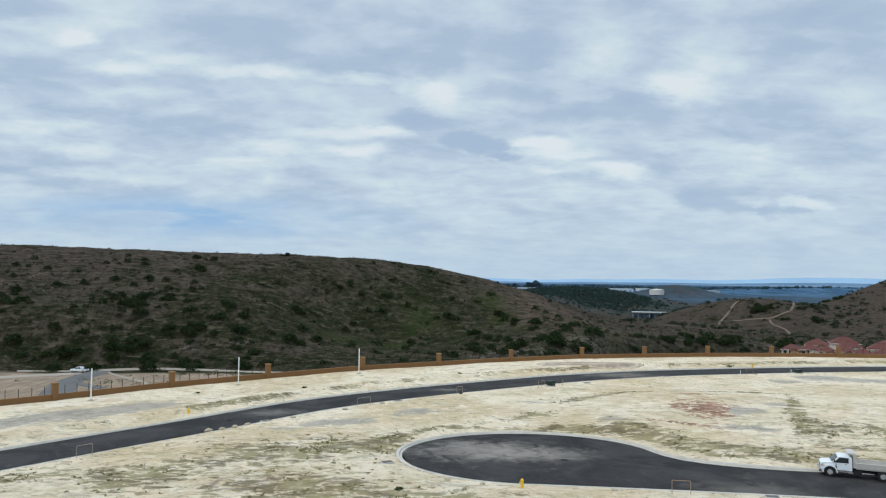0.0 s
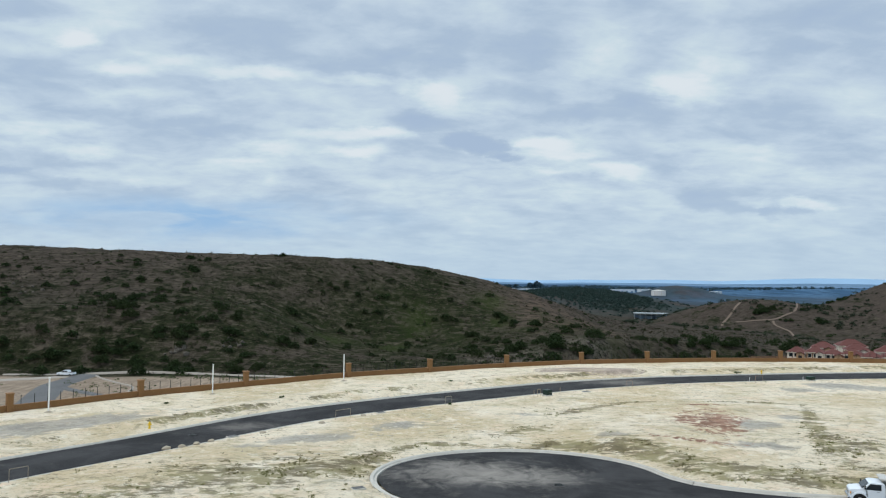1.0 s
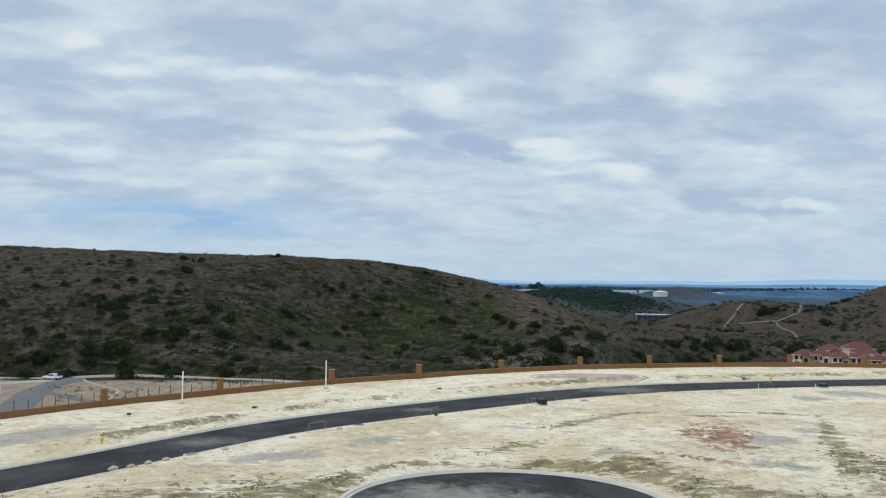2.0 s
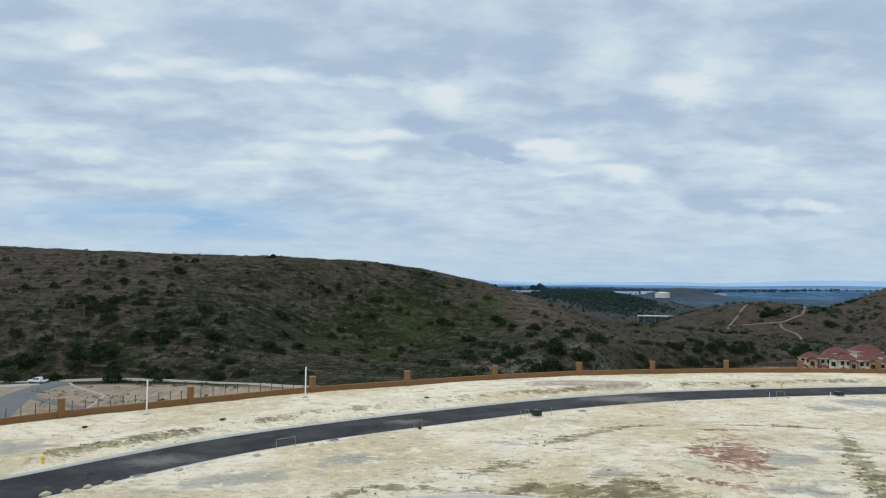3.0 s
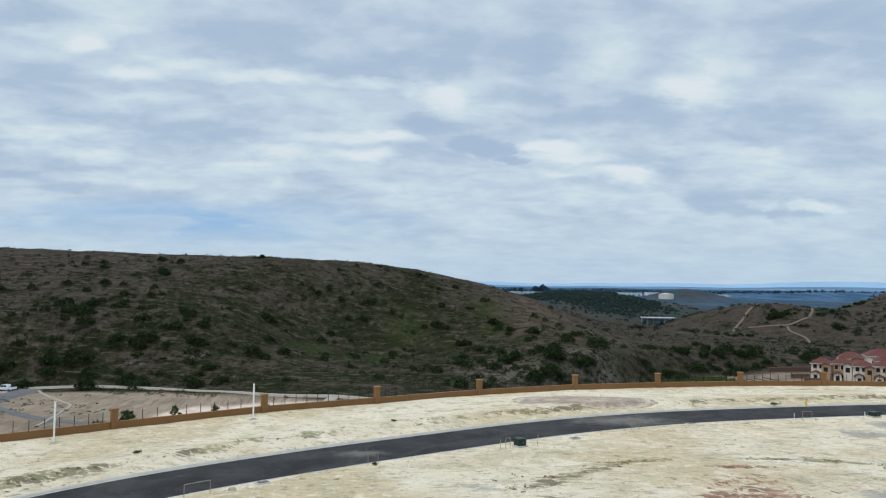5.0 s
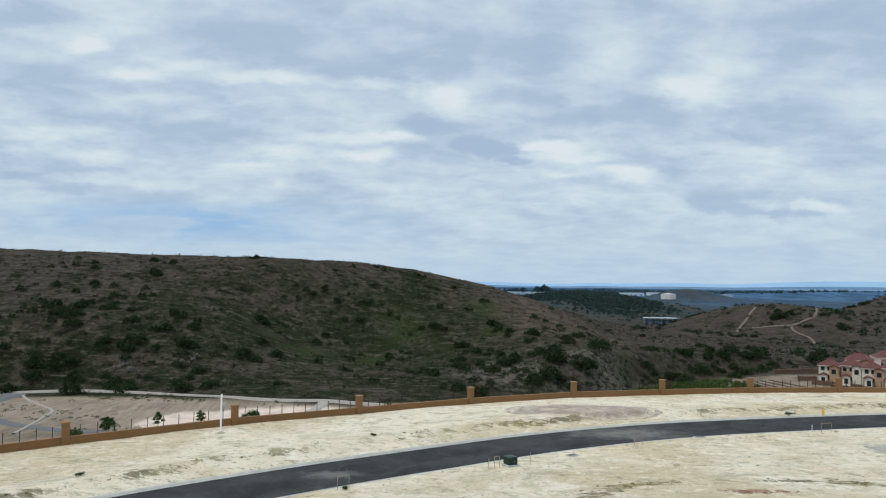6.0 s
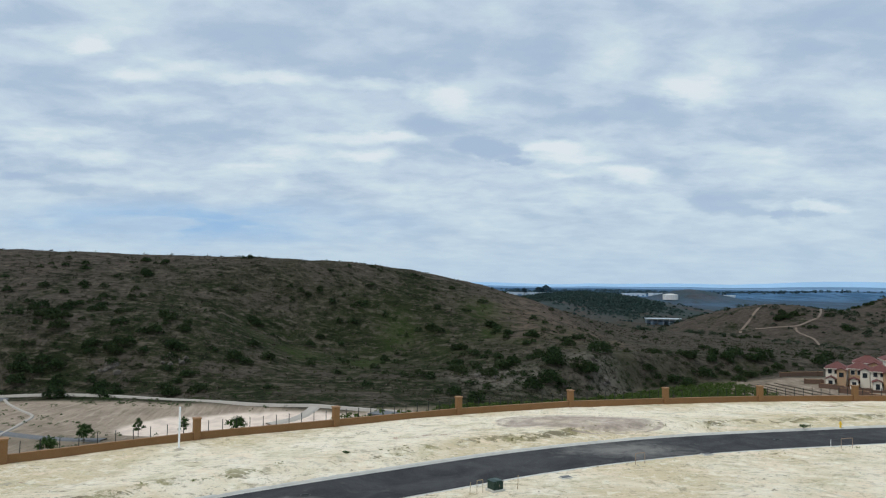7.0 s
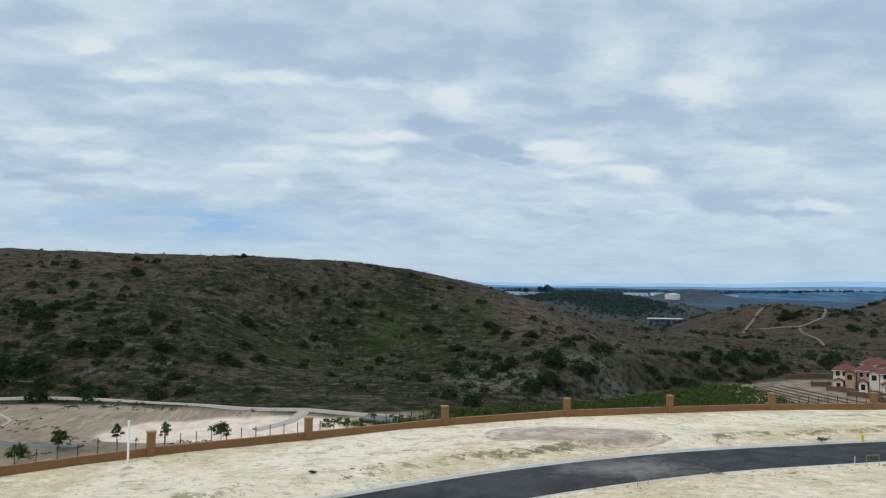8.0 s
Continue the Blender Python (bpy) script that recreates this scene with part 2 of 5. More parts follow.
    spur = N.vmath("LENGTH", N.vmath("MULTIPLY", N.vmath("SUBTRACT", P, (56.0, 340.0, 0.0)), (0.028, 0.019, 0.0)))
    wild = N.mix(N.math("MULTIPLY", N.ramp(spur, 0.35, 1.1, 0.65, 0.0), N.ramp(turf, 0.40, 0.56)), wild, (0.125, 0.088, 0.066))
    scree = N.math("MINIMUM", N.vmath("LENGTH", N.vmath("MULTIPLY", N.vmath("SUBTRACT", P, (26.0, 262.0, 0.0)), (0.045, 0.06, 0.0))), N.vmath("LENGTH", N.vmath("MULTIPLY", N.vmath("SUBTRACT", P, (58.0, 274.0, 0.0)), (0.055, 0.07, 0.0))))
    wild = N.mix(N.math("MULTIPLY", N.ramp(scree, 0.2, 1.1, 0.8, 0.0), N.ramp(h3, 0.42, 0.56)), wild, (0.150, 0.130, 0.103))
    for gx, gy, size in ((-46.4, 290.0, 5.0), (-10.3, 320.0, 11.0), (-18.3, 288.0, 10.0), (24.0, 343.0, 11.0), (-40.0, 288.0, 7.0), (26.0, 318.0, 7.0)):
        # flushes of fresh grass
        g = N.math("ADD", N.vmath("LENGTH", N.vmath("MULTIPLY", N.vmath("SUBTRACT", P, (gx, gy, 0.0)), (1 / size, 0.6 / size, 0.0))), N.math("MULTIPLY", N.math("SUBTRACT", h3, 0.5), 2.6))
        wild = N.mix(N.ramp(g, 0.1, 1.0, 0.42, 0.0), wild, (0.036, 0.056, 0.012))
    wild = N.mix(1.0, wild, (0.92, 0.93, 0.95), "MULTIPLY")
    # evens the farther hills out toward brown, a colour stand-in for haze
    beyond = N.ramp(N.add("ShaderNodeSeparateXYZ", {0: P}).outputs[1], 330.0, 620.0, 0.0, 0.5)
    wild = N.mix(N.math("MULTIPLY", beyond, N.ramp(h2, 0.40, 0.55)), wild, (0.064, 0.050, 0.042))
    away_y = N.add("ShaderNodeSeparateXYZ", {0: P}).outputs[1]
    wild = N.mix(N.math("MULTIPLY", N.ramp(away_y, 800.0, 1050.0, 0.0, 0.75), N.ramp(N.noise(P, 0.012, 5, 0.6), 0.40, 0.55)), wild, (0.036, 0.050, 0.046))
    wild = N.mix(N.math("MULTIPLY", green, N.ramp(N.noise(P, 0.14, 6, 0.7), 0.42, 0.58, 0.0, 0.55)), wild, (0.026, 0.036, 0.012))
    bare = N.mix(N.ramp(N.noise(P, 0.12, 6, 0.6), 0.4, 0.65), (0.305, 0.24, 0.18), (0.23, 0.18, 0.137))
    bare = N.mix(N.ramp(N.noise(P, 0.8, 5), 0.52, 0.72, 0, 0.5), bare, (0.18, 0.145, 0.108))
    rill = N.noise(N.vmath("MULTIPLY", P, (1.3, 0.22, 0.5)), 0.55, 8, 0.72, 0.5)
    bare = N.mix(N.ramp(rill, 0.52, 0.63, 0, 0.65), bare, (0.165, 0.132, 0.096))
    bare = N.mix(N.ramp(rill, 0.47, 0.38, 0, 0.6), bare, (0.40, 0.325, 0.255))
    pink = N.mix(N.ramp(N.noise(P, 0.35, 5), 0.4, 0.65), (0.68, 0.555, 0.455), (0.56, 0.45, 0.37))
    bare = N.mix(N.math("MULTIPLY", red, N.math("SUBTRACT", 1.0, lot)), bare, pink)
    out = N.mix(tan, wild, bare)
    # distant land: the blue of the haze is painted into its colour
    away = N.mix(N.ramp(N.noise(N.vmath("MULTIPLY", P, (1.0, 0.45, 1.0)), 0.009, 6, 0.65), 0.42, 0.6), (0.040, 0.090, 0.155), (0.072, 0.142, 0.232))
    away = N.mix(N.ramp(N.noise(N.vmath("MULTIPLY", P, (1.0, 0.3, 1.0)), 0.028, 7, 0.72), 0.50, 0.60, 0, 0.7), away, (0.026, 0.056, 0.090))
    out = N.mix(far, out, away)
    out = N.mix(lot, out, soil)
    N.link(out, N.p.inputs["Base Color"])
    bump(N, N.math("ADD", N.math("MULTIPLY", n3, 0.35), N.math("ADD", n2, n4)), 0.9, 0.35)
    return N.m


def asphalt_material():
    N = material("new_asphalt", 0.95)
    N.p.inputs["Specular IOR Level"].default_value = 0.12
    P = N.pos
    n1, n2 = N.ramp(N.noise(P, 0.2, 7, 0.7, 0.6), 0.35, 0.65), N.noise(P, 40, 3)
    c = N.mix(n1, (0.022, 0.022, 0.0225), (0.052, 0.051, 0.051))
    c = N.mix(N.ramp(n2, 0.45, 0.75, 0, 0.5), c, (0.075, 0.075, 0.078))
    for at, size, amount in (((4.4, 61.6, -0.5), 6.5, 0.62), ((9.0, 60.2, -0.5), 4.5, 0.35), ((27.5, 109.6, -0.3), 6.0, 0.36), ((-17.0, 76.5, -0.3), 3.5, 0.3), ((1.5, 92.8, -0.3), 2.2, 0.3), ((22.0, 50.6, -0.5), 4.5, 0.22)):
        # dust carried onto the pavement by wheels
        d = N.vmath("LENGTH", N.vmath("MULTIPLY", N.vmath("SUBTRACT", P, at), (0.8, 1.35, 0.0)))
        d = N.math("ADD", d, N.math("MULTIPLY", N.math("SUBTRACT", N.noise(P, 0.55, 6, 0.65, 0.8), 0.5), size * 1.9))
        c = N.mix(N.ramp(d, 0.0, size, amount, 0.0), c, (0.36, 0.33, 0.29))
    c = N.mix(N.ramp(N.noise(P, 0.5, 6, 0.7), 0.56, 0.8, 0, 0.35), c, (0.22, 0.20, 0.17))
    N.link(c, N.p.inputs["Base Color"])
    bump(N, n2, 0.4, 0.01)
    return N.m


GROUND, ASPHALT = ground_material(), asphalt_material()
CONCRETE = painted("kerb_concrete", (0.55, 0.52, 0.46), 0.85, vary=0.5, scale=1.2, relief=0.004)
PATH_CONC = painted("path_concrete", (0.36, 0.32, 0.275), 0.9, vary=0.3, scale=0.2)
DIRT = painted("bare_dirt_track", (0.155, 0.115, 0.088), 0.95, vary=0.4, scale=0.08)
OLD_ASPHALT = painted("worn_asphalt", (0.13, 0.13, 0.13), 0.9, vary=0.4, scale=0.15)
STUCCO = painted("brown_wall_stucco", (0.228, 0.120, 0.049), 0.9, vary=0.3, scale=0.9, relief=0.006)
STUCCO_CAP = painted("brown_wall_cap", (0.285, 0.158, 0.079), 0.85, vary=0.3, scale=1.5)
IRON = painted("dark_fence_iron", (0.022, 0.024, 0.022), 0.5, 0.3, vary=0.2)
WHITE_PVC = painted("white_pole_paint", (0.82, 0.82, 0.80), 0.45, vary=0.12)
YELLOW = painted("yellow_hydrant_paint", (0.80, 0.52, 0.02), 0.4, vary=0.2)
GREEN_BOX = painted("green_cabinet_paint", (0.008, 0.030, 0.021), 0.45, vary=0.3)
GALV = painted("dull_pipe_steel", (0.30, 0.26, 0.20), 0.6, 0.2, vary=0.4)
RUST = painted("orange_pipe_paint", (0.30, 0.20, 0.14), 0.7, vary=0.4)
WOOD = painted("stake_wood", (0.36, 0.27, 0.16), 0.85, vary=0.4)
ROCK = painted("pale_rubble", (0.42, 0.36, 0.27), 0.95, vary=0.5, scale=1.0)
BOULDER = painted("hill_rock", (0.095, 0.083, 0.068), 0.95, vary=0.5, scale=0.3)
TRUCK_WHITE = painted("white_truck_paint", (0.78, 0.82, 0.86), 0.25, vary=0.12, scale=1.0)
TRUCK_BED = painted("worn_white_steel", (0.56, 0.54, 0.50), 0.5, vary=0.4, scale=2.0)
BLACK = painted("black_chassis", (0.015, 0.015, 0.016), 0.6, vary=0.2)
RUBBER = painted("tyre_rubber", (0.018, 0.018, 0.018), 0.85, vary=0.3)
RIM = painted("grey_rim", (0.40, 0.40, 0.40), 0.4, 0.1, vary=0.2)
CHROME = painted("bright_trim", (0.65, 0.65, 0.65), 0.2, 0.9, vary=0.1)
GLASS = painted("dark_window_glass", (0.022, 0.028, 0.034), 0.08, vary=0.1)
LENS = painted("amber_lamp_lens", (0.75, 0.35, 0.08), 0.2, vary=0.1)
LAMP = painted("clear_lamp_lens", (0.75, 0.76, 0.76), 0.15, vary=0.1)
HOUSE_WHITE = painted("cream_house_stucco", (0.72, 0.66, 0.56), 0.9, vary=0.15, scale=0.4)
HOUSE_TAN = painted("tan_house_stucco", (0.46, 0.30, 0.18), 0.9, vary=0.2, scale=0.4)
ROOF = painted("red_clay_tile", (0.140, 0.050, 0.042), 0.85, vary=0.5, scale=0.9)
FENCE_BROWN = painted("brown_garden_wall", (0.135, 0.082, 0.058), 0.9, vary=0.3, scale=0.5)
WAREHOUSE = painted("pale_warehouse_roof", (0.72, 0.76, 0.78), 0.7, vary=0.2, scale=0.02)
BLUE_STEEL = painted("blue_grey_shed_steel", (0.17, 0.25, 0.33), 0.6, vary=0.2, scale=0.2)
TANK_WHITE = painted("pale_tank_paint", (0.62, 0.58, 0.54), 0.6, vary=0.2, scale=0.1)
BARK = painted("grey_bark", (0.11, 0.085, 0.06), 0.95, vary=0.4, scale=6.0)
SHED_ROOF = painted("dull_shed_roof", (0.40, 0.44, 0.46), 0.7, vary=0.2, scale=0.05)
SCRUB = leafy("scrub_leaves", (0.008, 0.015, 0.006), (0.036, 0.060, 0.020), (0.028, 0.040, 0.015))
BRUSH = leafy("dry_brush_twigs", (0.026, 0.021, 0.015), (0.105, 0.083, 0.064), (0.034, 0.042, 0.015))
GROVE = leafy("orchard_leaves", (0.026, 0.050, 0.010), (0.082, 0.120, 0.026), (0.056, 0.084, 0.020))
LEAF = leafy("young_tree_leaves", (0.022, 0.046, 0.014), (0.070, 0.110, 0.034), (0.052, 0.085, 0.026))
WEED = leafy("dry_weed_stalks", (0.14, 0.12, 0.06), (0.36, 0.31, 0.16), (0.20, 0.205, 0.08), 0.9)
FAR_SCRUB = leafy("far_scrub_leaves", (0.016, 0.026, 0.016), (0.046, 0.062, 0.036), (0.034, 0.048, 0.028))
# the bluish cast of these two leaf sets is haze mixed into the colour
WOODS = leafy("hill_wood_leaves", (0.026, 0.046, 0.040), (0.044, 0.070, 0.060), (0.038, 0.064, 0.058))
FAR_LEAF = leafy("haze_tinted_tree_leaves", (0.036, 0.066, 0.078), (0.052, 0.088, 0.100), (0.046, 0.082, 0.102))


# ---- shapes ----
def mesh_object(name, verts, faces, mat, parent=None, smooth=False):
    me = bpy.data.meshes.new(name)
    me.from_pydata(verts, [], faces)
    me.materials.append(mat)
    if smooth:
        me.shade_smooth()
    ob = new(name, me)
    ob.parent = parent
    return ob


def part(name, bm, mat, parent=None, label="", smooth=False):
    """Links a bmesh as one mesh object under a thing or a part."""
    me = bpy.data.meshes.new(name)
    bmesh.ops.recalc_face_normals(bm, faces=bm.faces)
    bm.to_mesh(me)
    bm.free()
    me.materials.append(mat)
    if smooth:
        me.shade_smooth()
    ob = new(name, me)
    ob.parent = parent
    return tagged(ob, label)


def base(name, m, label, category, group="", kind=""):
    """The Empty at a thing's base that carries its parts."""
    ob = new(name)
    ob.matrix_basis = m
    return tagged(ob, label, category, group, kind)


def box(size, at, bevel=0.0, turn=None, bm=None):
    bm = bm or bmesh.new()
    m = Matrix.Translation(at) @ (turn or Matrix.Identity(4)) @ Matrix.Diagonal((*size, 1))
    made = bmesh.ops.create_cube(bm, size=1, matrix=m)
    if bevel:
        edges = list({e for v in made["verts"] for e in v.link_edges})
        bmesh.ops.bevel(bm, geom=edges, offset=bevel, segments=2, profile=0.5, affect="EDGES")
    return bm


def rod(a, b, r0, r1=None, sides=10, bm=None):
    bm = bm or bmesh.new()
    a, b = Vector(a), Vector(b)
    m = Matrix.Translation((a + b) / 2) @ (b - a).to_track_quat("Z", "Y").to_matrix().to_4x4()
    bmesh.ops.create_cone(bm, cap_ends=True, segments=sides, radius1=r0, radius2=r0 if r1 is None else r1, depth=(b - a).length, matrix=m)
    return bm


def prism(outline, depth, axis="y", at=0.0, bevel=0.0):
    """A flat outline (two coordinates) pushed out to both sides of its plane."""
    bm = bmesh.new()
    put = (lambda a, b, c: (a, c, b)) if axis == "y" else (lambda a, b, c: (c, a, b))
    lo = [bm.verts.new(put(a, b, at - depth / 2)) for a, b in outline]
    hi = [bm.verts.new(put(a, b, at + depth / 2)) for a, b in outline]
    bm.faces.new(lo), bm.faces.new(hi[::-1])
    for k in range(len(lo)):
        bm.faces.new((lo[k - 1], lo[k], hi[k], hi[k - 1]))
    bmesh.ops.recalc_face_normals(bm, faces=bm.faces)
    if bevel:
        bmesh.ops.bevel(bm, geom=list(bm.edges), offset=bevel, segments=2, profile=0.5, affect="EDGES")
    return bm


# ---- the plan ----
def smooth_line(ctrl, step=0.75):
    """A Catmull-Rom line through control points, resampled evenly."""
    c = np.array(ctrl, float)
    c = np.vstack([2 * c[0] - c[1], c, 2 * c[-1] - c[-2]])
    out = []
    for k in range(1, len(c) - 2):
        t = np.linspace(0, 1, 40, endpoint=False)[:, None]
        p0, p1, p2, p3 = c[k - 1:k + 3]
        out.append(0.5 * (2 * p1 + (p2 - p0) * t + (2 * p0 - 5 * p1 + 4 * p2 - p3) * t ** 2 + (3 * p1 - p0 - 3 * p2 + p3) * t ** 3))
    p = np.vstack(out + [c[-2:-1]])
    d = np.r_[0, np.cumsum(np.hypot(*np.diff(p, axis=0).T))]
    s = np.linspace(0, d[-1], max(2, int(d[-1] / step) + 1))
    return np.stack([np.interp(s, d, p[:, k]) for k in range(2)], 1)


def normals(p):
    """Unit normals to the left of a line."""
    d = np.gradient(p, axis=0)
    d /= np.hypot(d[:, 0], d[:, 1])[:, None]
    return np.stack([-d[:, 1], d[:, 0]], 1)


def distance(x, y, line):
    """Distance to a line, with the sign of the side (left positive)."""
    best, side = np.full(x.shape, 1e9), np.zeros(x.shape)
    for (ax, ay), (bx, by) in zip(line[:-1], line[1:]):
        ex, ey = bx - ax, by - ay
        t = np.clip(((x - ax) * ex + (y - ay) * ey) / (ex * ex + ey * ey + 1e-9), 0, 1)
        d = np.hypot(x - ax - t * ex, y - ay - t * ey)
        near = d < best
        best = np.where(near, d, best)
        side = np.where(near, np.sign(ex * (y - ay) - ey * (x - ax)), side)
    return best * np.where(side == 0, 1, side)


def lattice(ix, iy, seed):
    h = (ix.astype(np.int64) * 374761393 + iy.astype(np.int64) * 668265263 + seed * 982451653) & 0x7FFFFFFF
    h = ((h ^ (h >> 13)) * 1274126177) & 0x7FFFFFFF
    return ((h ^ (h >> 16)) & 0xFFFF) / 65535.0


def value(x, y, size, seed=0, octaves=3):
    """Smooth noise from -1 to 1 with features of about that size."""
    out, amp, total = 0.0, 1.0, 0.0
    for k in range(octaves):
        u, v = x / size * 2 ** k + 17.3 * k, y / size * 2 ** k - 9.1 * k
        i, j = np.floor(u), np.floor(v)
        f, g = u - i, v - j
        f, g = f * f * (3 - 2 * f), g * g * (3 - 2 * g)
        a, b = lattice(i, j, seed + k), lattice(i + 1, j, seed + k)
        c, d = lattice(i, j + 1, seed + k), lattice(i + 1, j + 1, seed + k)
        out = out + amp * (2 * ((a * (1 - f) + b * f) * (1 - g) + (c * (1 - f) + d * f) * g) - 1)
        total, amp = total + amp, amp * 0.5
    return out / total


def ease(x, lo, hi):
    t = np.clip((x - lo) / (hi - lo), 0, 1)
    return t * t * (3 - 2 * t)


ROAD_Z, COURT_Z, HALF = -0.30, -0.50, 3.8


def sag(x, y):
    """The pads fall gently away to the west."""
    return -0.38 * ease(-np.asarray(x, float), 4, 42)


ROAD = smooth_line([(-62, 12), (-47, 38), (-32.6, 57.6), (-23.2, 69.0), (-13.4, 81.1), (-2.2, 90.6), (8.7, 98.3), (19.6, 105.3), (32.0, 111.2), (45.3, 115.2), (67.5, 120.3), (100, 124.5), (150, 126)])


def court_outline():
    """The turning head of the side street: an ellipse that runs out into a straight street."""
    t = np.radians(np.linspace(-88, -348, 60))
    head = np.stack([8.15 + 11.0 * np.cos(t), 60.0 + 8.7 * np.sin(t)], 1)
    k = np.linspace(0, 1, 14)[1:, None]
    p0, p1, p2, p3 = (np.array(q) for q in ((head[-1]), (19.5, 58.9), (23.6, 57.1), (30.6, 56.35)))
    flare = (1 - k) ** 3 * p0 + 3 * k * (1 - k) ** 2 * p1 + 3 * k * k * (1 - k) * p2 + k ** 3 * p3
    return smooth_line(np.vstack([[(110, 36.8), (60, 44.3), (23.6, 49.55)], head[::3], flare[::3], [(60, 52.4), (110, 45.0)]]))


COURT = court_outline()
WALL_CTRL = [(-82, 38), (-72.5, 51), (-62.7, 62.6), (-53, 72.5), (-43.6, 82.9), (-34.2, 93.2), (-23.9, 101.5), (-11.6, 110.3), (0, 117.4), (12.5, 125.0), (25.9, 130.7), (38.2, 134.0), (51.1, 137.0), (63.9, 138.4), (77.0, 138.8), (90, 138.4), (103, 137.2), (116, 135.2)]
WX, WY = (np.array(c) for c in zip(*([(-400, -300)] + WALL_CTRL + [(170, 128), (600, 20)])))
# the far side of the canyon, by bearing from the pad: bearing, foot, shoulder, its height, ridge, its height
SIDE = np.array([(-1.2, 240, 272, 3, 352, 31), (-.69, 240, 272, 3, 352, 29.4), (-.515, 238, 274, 3.5, 351, 27.7), (-.386, 234, 288, 5, 347, 26.4), (-.31, 231, 296, 4, 344, 26),
                 (-.2, 226, 300, -8.5, 347, 25.2), (-.13, 222, 300, -12, 357, 24.5), (-.044, 223, 298, -13, 372, 21.3), (.042, 235, 285, -11.5, 380, 15.3), (.126, 247, 275, -9, 380, 6.5), (.186, 260, 277, -7.3, 413, -1.9),
                 (.242, 275, 291, -8.3, 520, -12.8), (.338, 300, 318, -11, 600, -20.5), (.42, 312, 330, -13, 560, -22), (.55, 330, 350, -16, 480, -22), (1.2, 330, 350, -16, 480, -20)])
HILLS = ((284, 650, 56, 60, 28.5), (225, 675, 45, 60, 15), (440, 640, 97, 110, 60), (655, 1990, 105, 110, 32), (213, 1150, 190, 160, 39), (90, 1500, 260, 200, 22), (1500, 2600, 500, 300, 18), (60, 900, 120, 130, 12))


def height(x, y):
    x, y = np.broadcast_arrays(np.asarray(x, float), np.asarray(y, float))
    s = (y - np.interp(x, WX, WY)) * 0.82
    lot = -0.12 + sag(x, y) + 0.10 * value(x, y, 16, 3) + 0.05 * value(x, y, 2.6, 5)
    # the pad between the two streets stands a little higher
    lot = lot + 0.55 * np.exp(-(((x - 32) / 22) ** 2 + ((y - 79) / 13) ** 2) ** 2) + 0.25 * np.exp(-(((x - 25) / 9) ** 2 + ((y - 120.5) / 4.5) ** 2))
    floor = np.interp(x, [-300, -126, -62, -22, 0, 58, 99, 132, 400], [-16.6, -18.1, -16.6, -15.0, -15.6, -19, -21.4, -17.6, -16])
    fall = np.interp(s, [0, 1.5, 12, 48, 70], [-0.2, -0.45, -3.8, -12.7, -19.2])
    low = np.maximum(fall, floor) - 2.5 * np.exp(-(((x + 39.5) / 34) ** 2 + ((y - 204.4) / 16) ** 2) ** 2)
    u = (x - 7.6) / np.maximum(y - 26, 40)
    foot, sh, zsh, rd, zrd = (np.interp(u, SIDE[:, 0], SIDE[:, k]) for k in range(1, 6))
    back = np.interp(y, [0, 700, 1200, 2500, 4800], [-32, -34, -34, -11, -1])
    for hx, hy, rx, ry, h in HILLS:
        back = back + h * np.exp(-(((x - hx) / rx) ** 2 + ((y - hy) / ry) ** 2))
    back = back + ease(y, 700, 2500) * 2.5 * value(x, y, 260, 8)
    up = low + (zsh - low) * ease(y, foot, sh)
    t = np.clip((y - sh) / (rd - sh), 0, 1)
    up = up + (zrd - up) * (0.45 * t + 0.55 * t * t * (3 - 2 * t))
    up = up + (back - up) * ease(y, rd, rd + np.interp(u, [0.15, 0.33], [190, 75]))
    rough = ease(y, foot - 4, foot + 40)
    gully = value(x + 0.25 * y, y * 0.3, 34, 11, 3)
    up = up + rough * (1.5 * gully * (1 - ease(y, 325, 355)) + 0.5 * value(x, y, 9, 14, 2)) * np.interp(y, [0, 600, 900], [1, 1, 2.2])
    return np.where(s < 0.5, lot, np.where(s < 2.5, lot + (low - lot) * (s - 0.5) / 2, up))


def inside(x, y, ring):
    hit = np.zeros(x.shape, bool)
    for (ax, ay), (bx, by) in zip(ring, np.roll(ring, -1, 0)):
        if ay != by:
            hit ^= ((ay > y) != (by > y)) & (x < (bx - ax) * (y - ay) / (by - ay) + ax)
    return hit


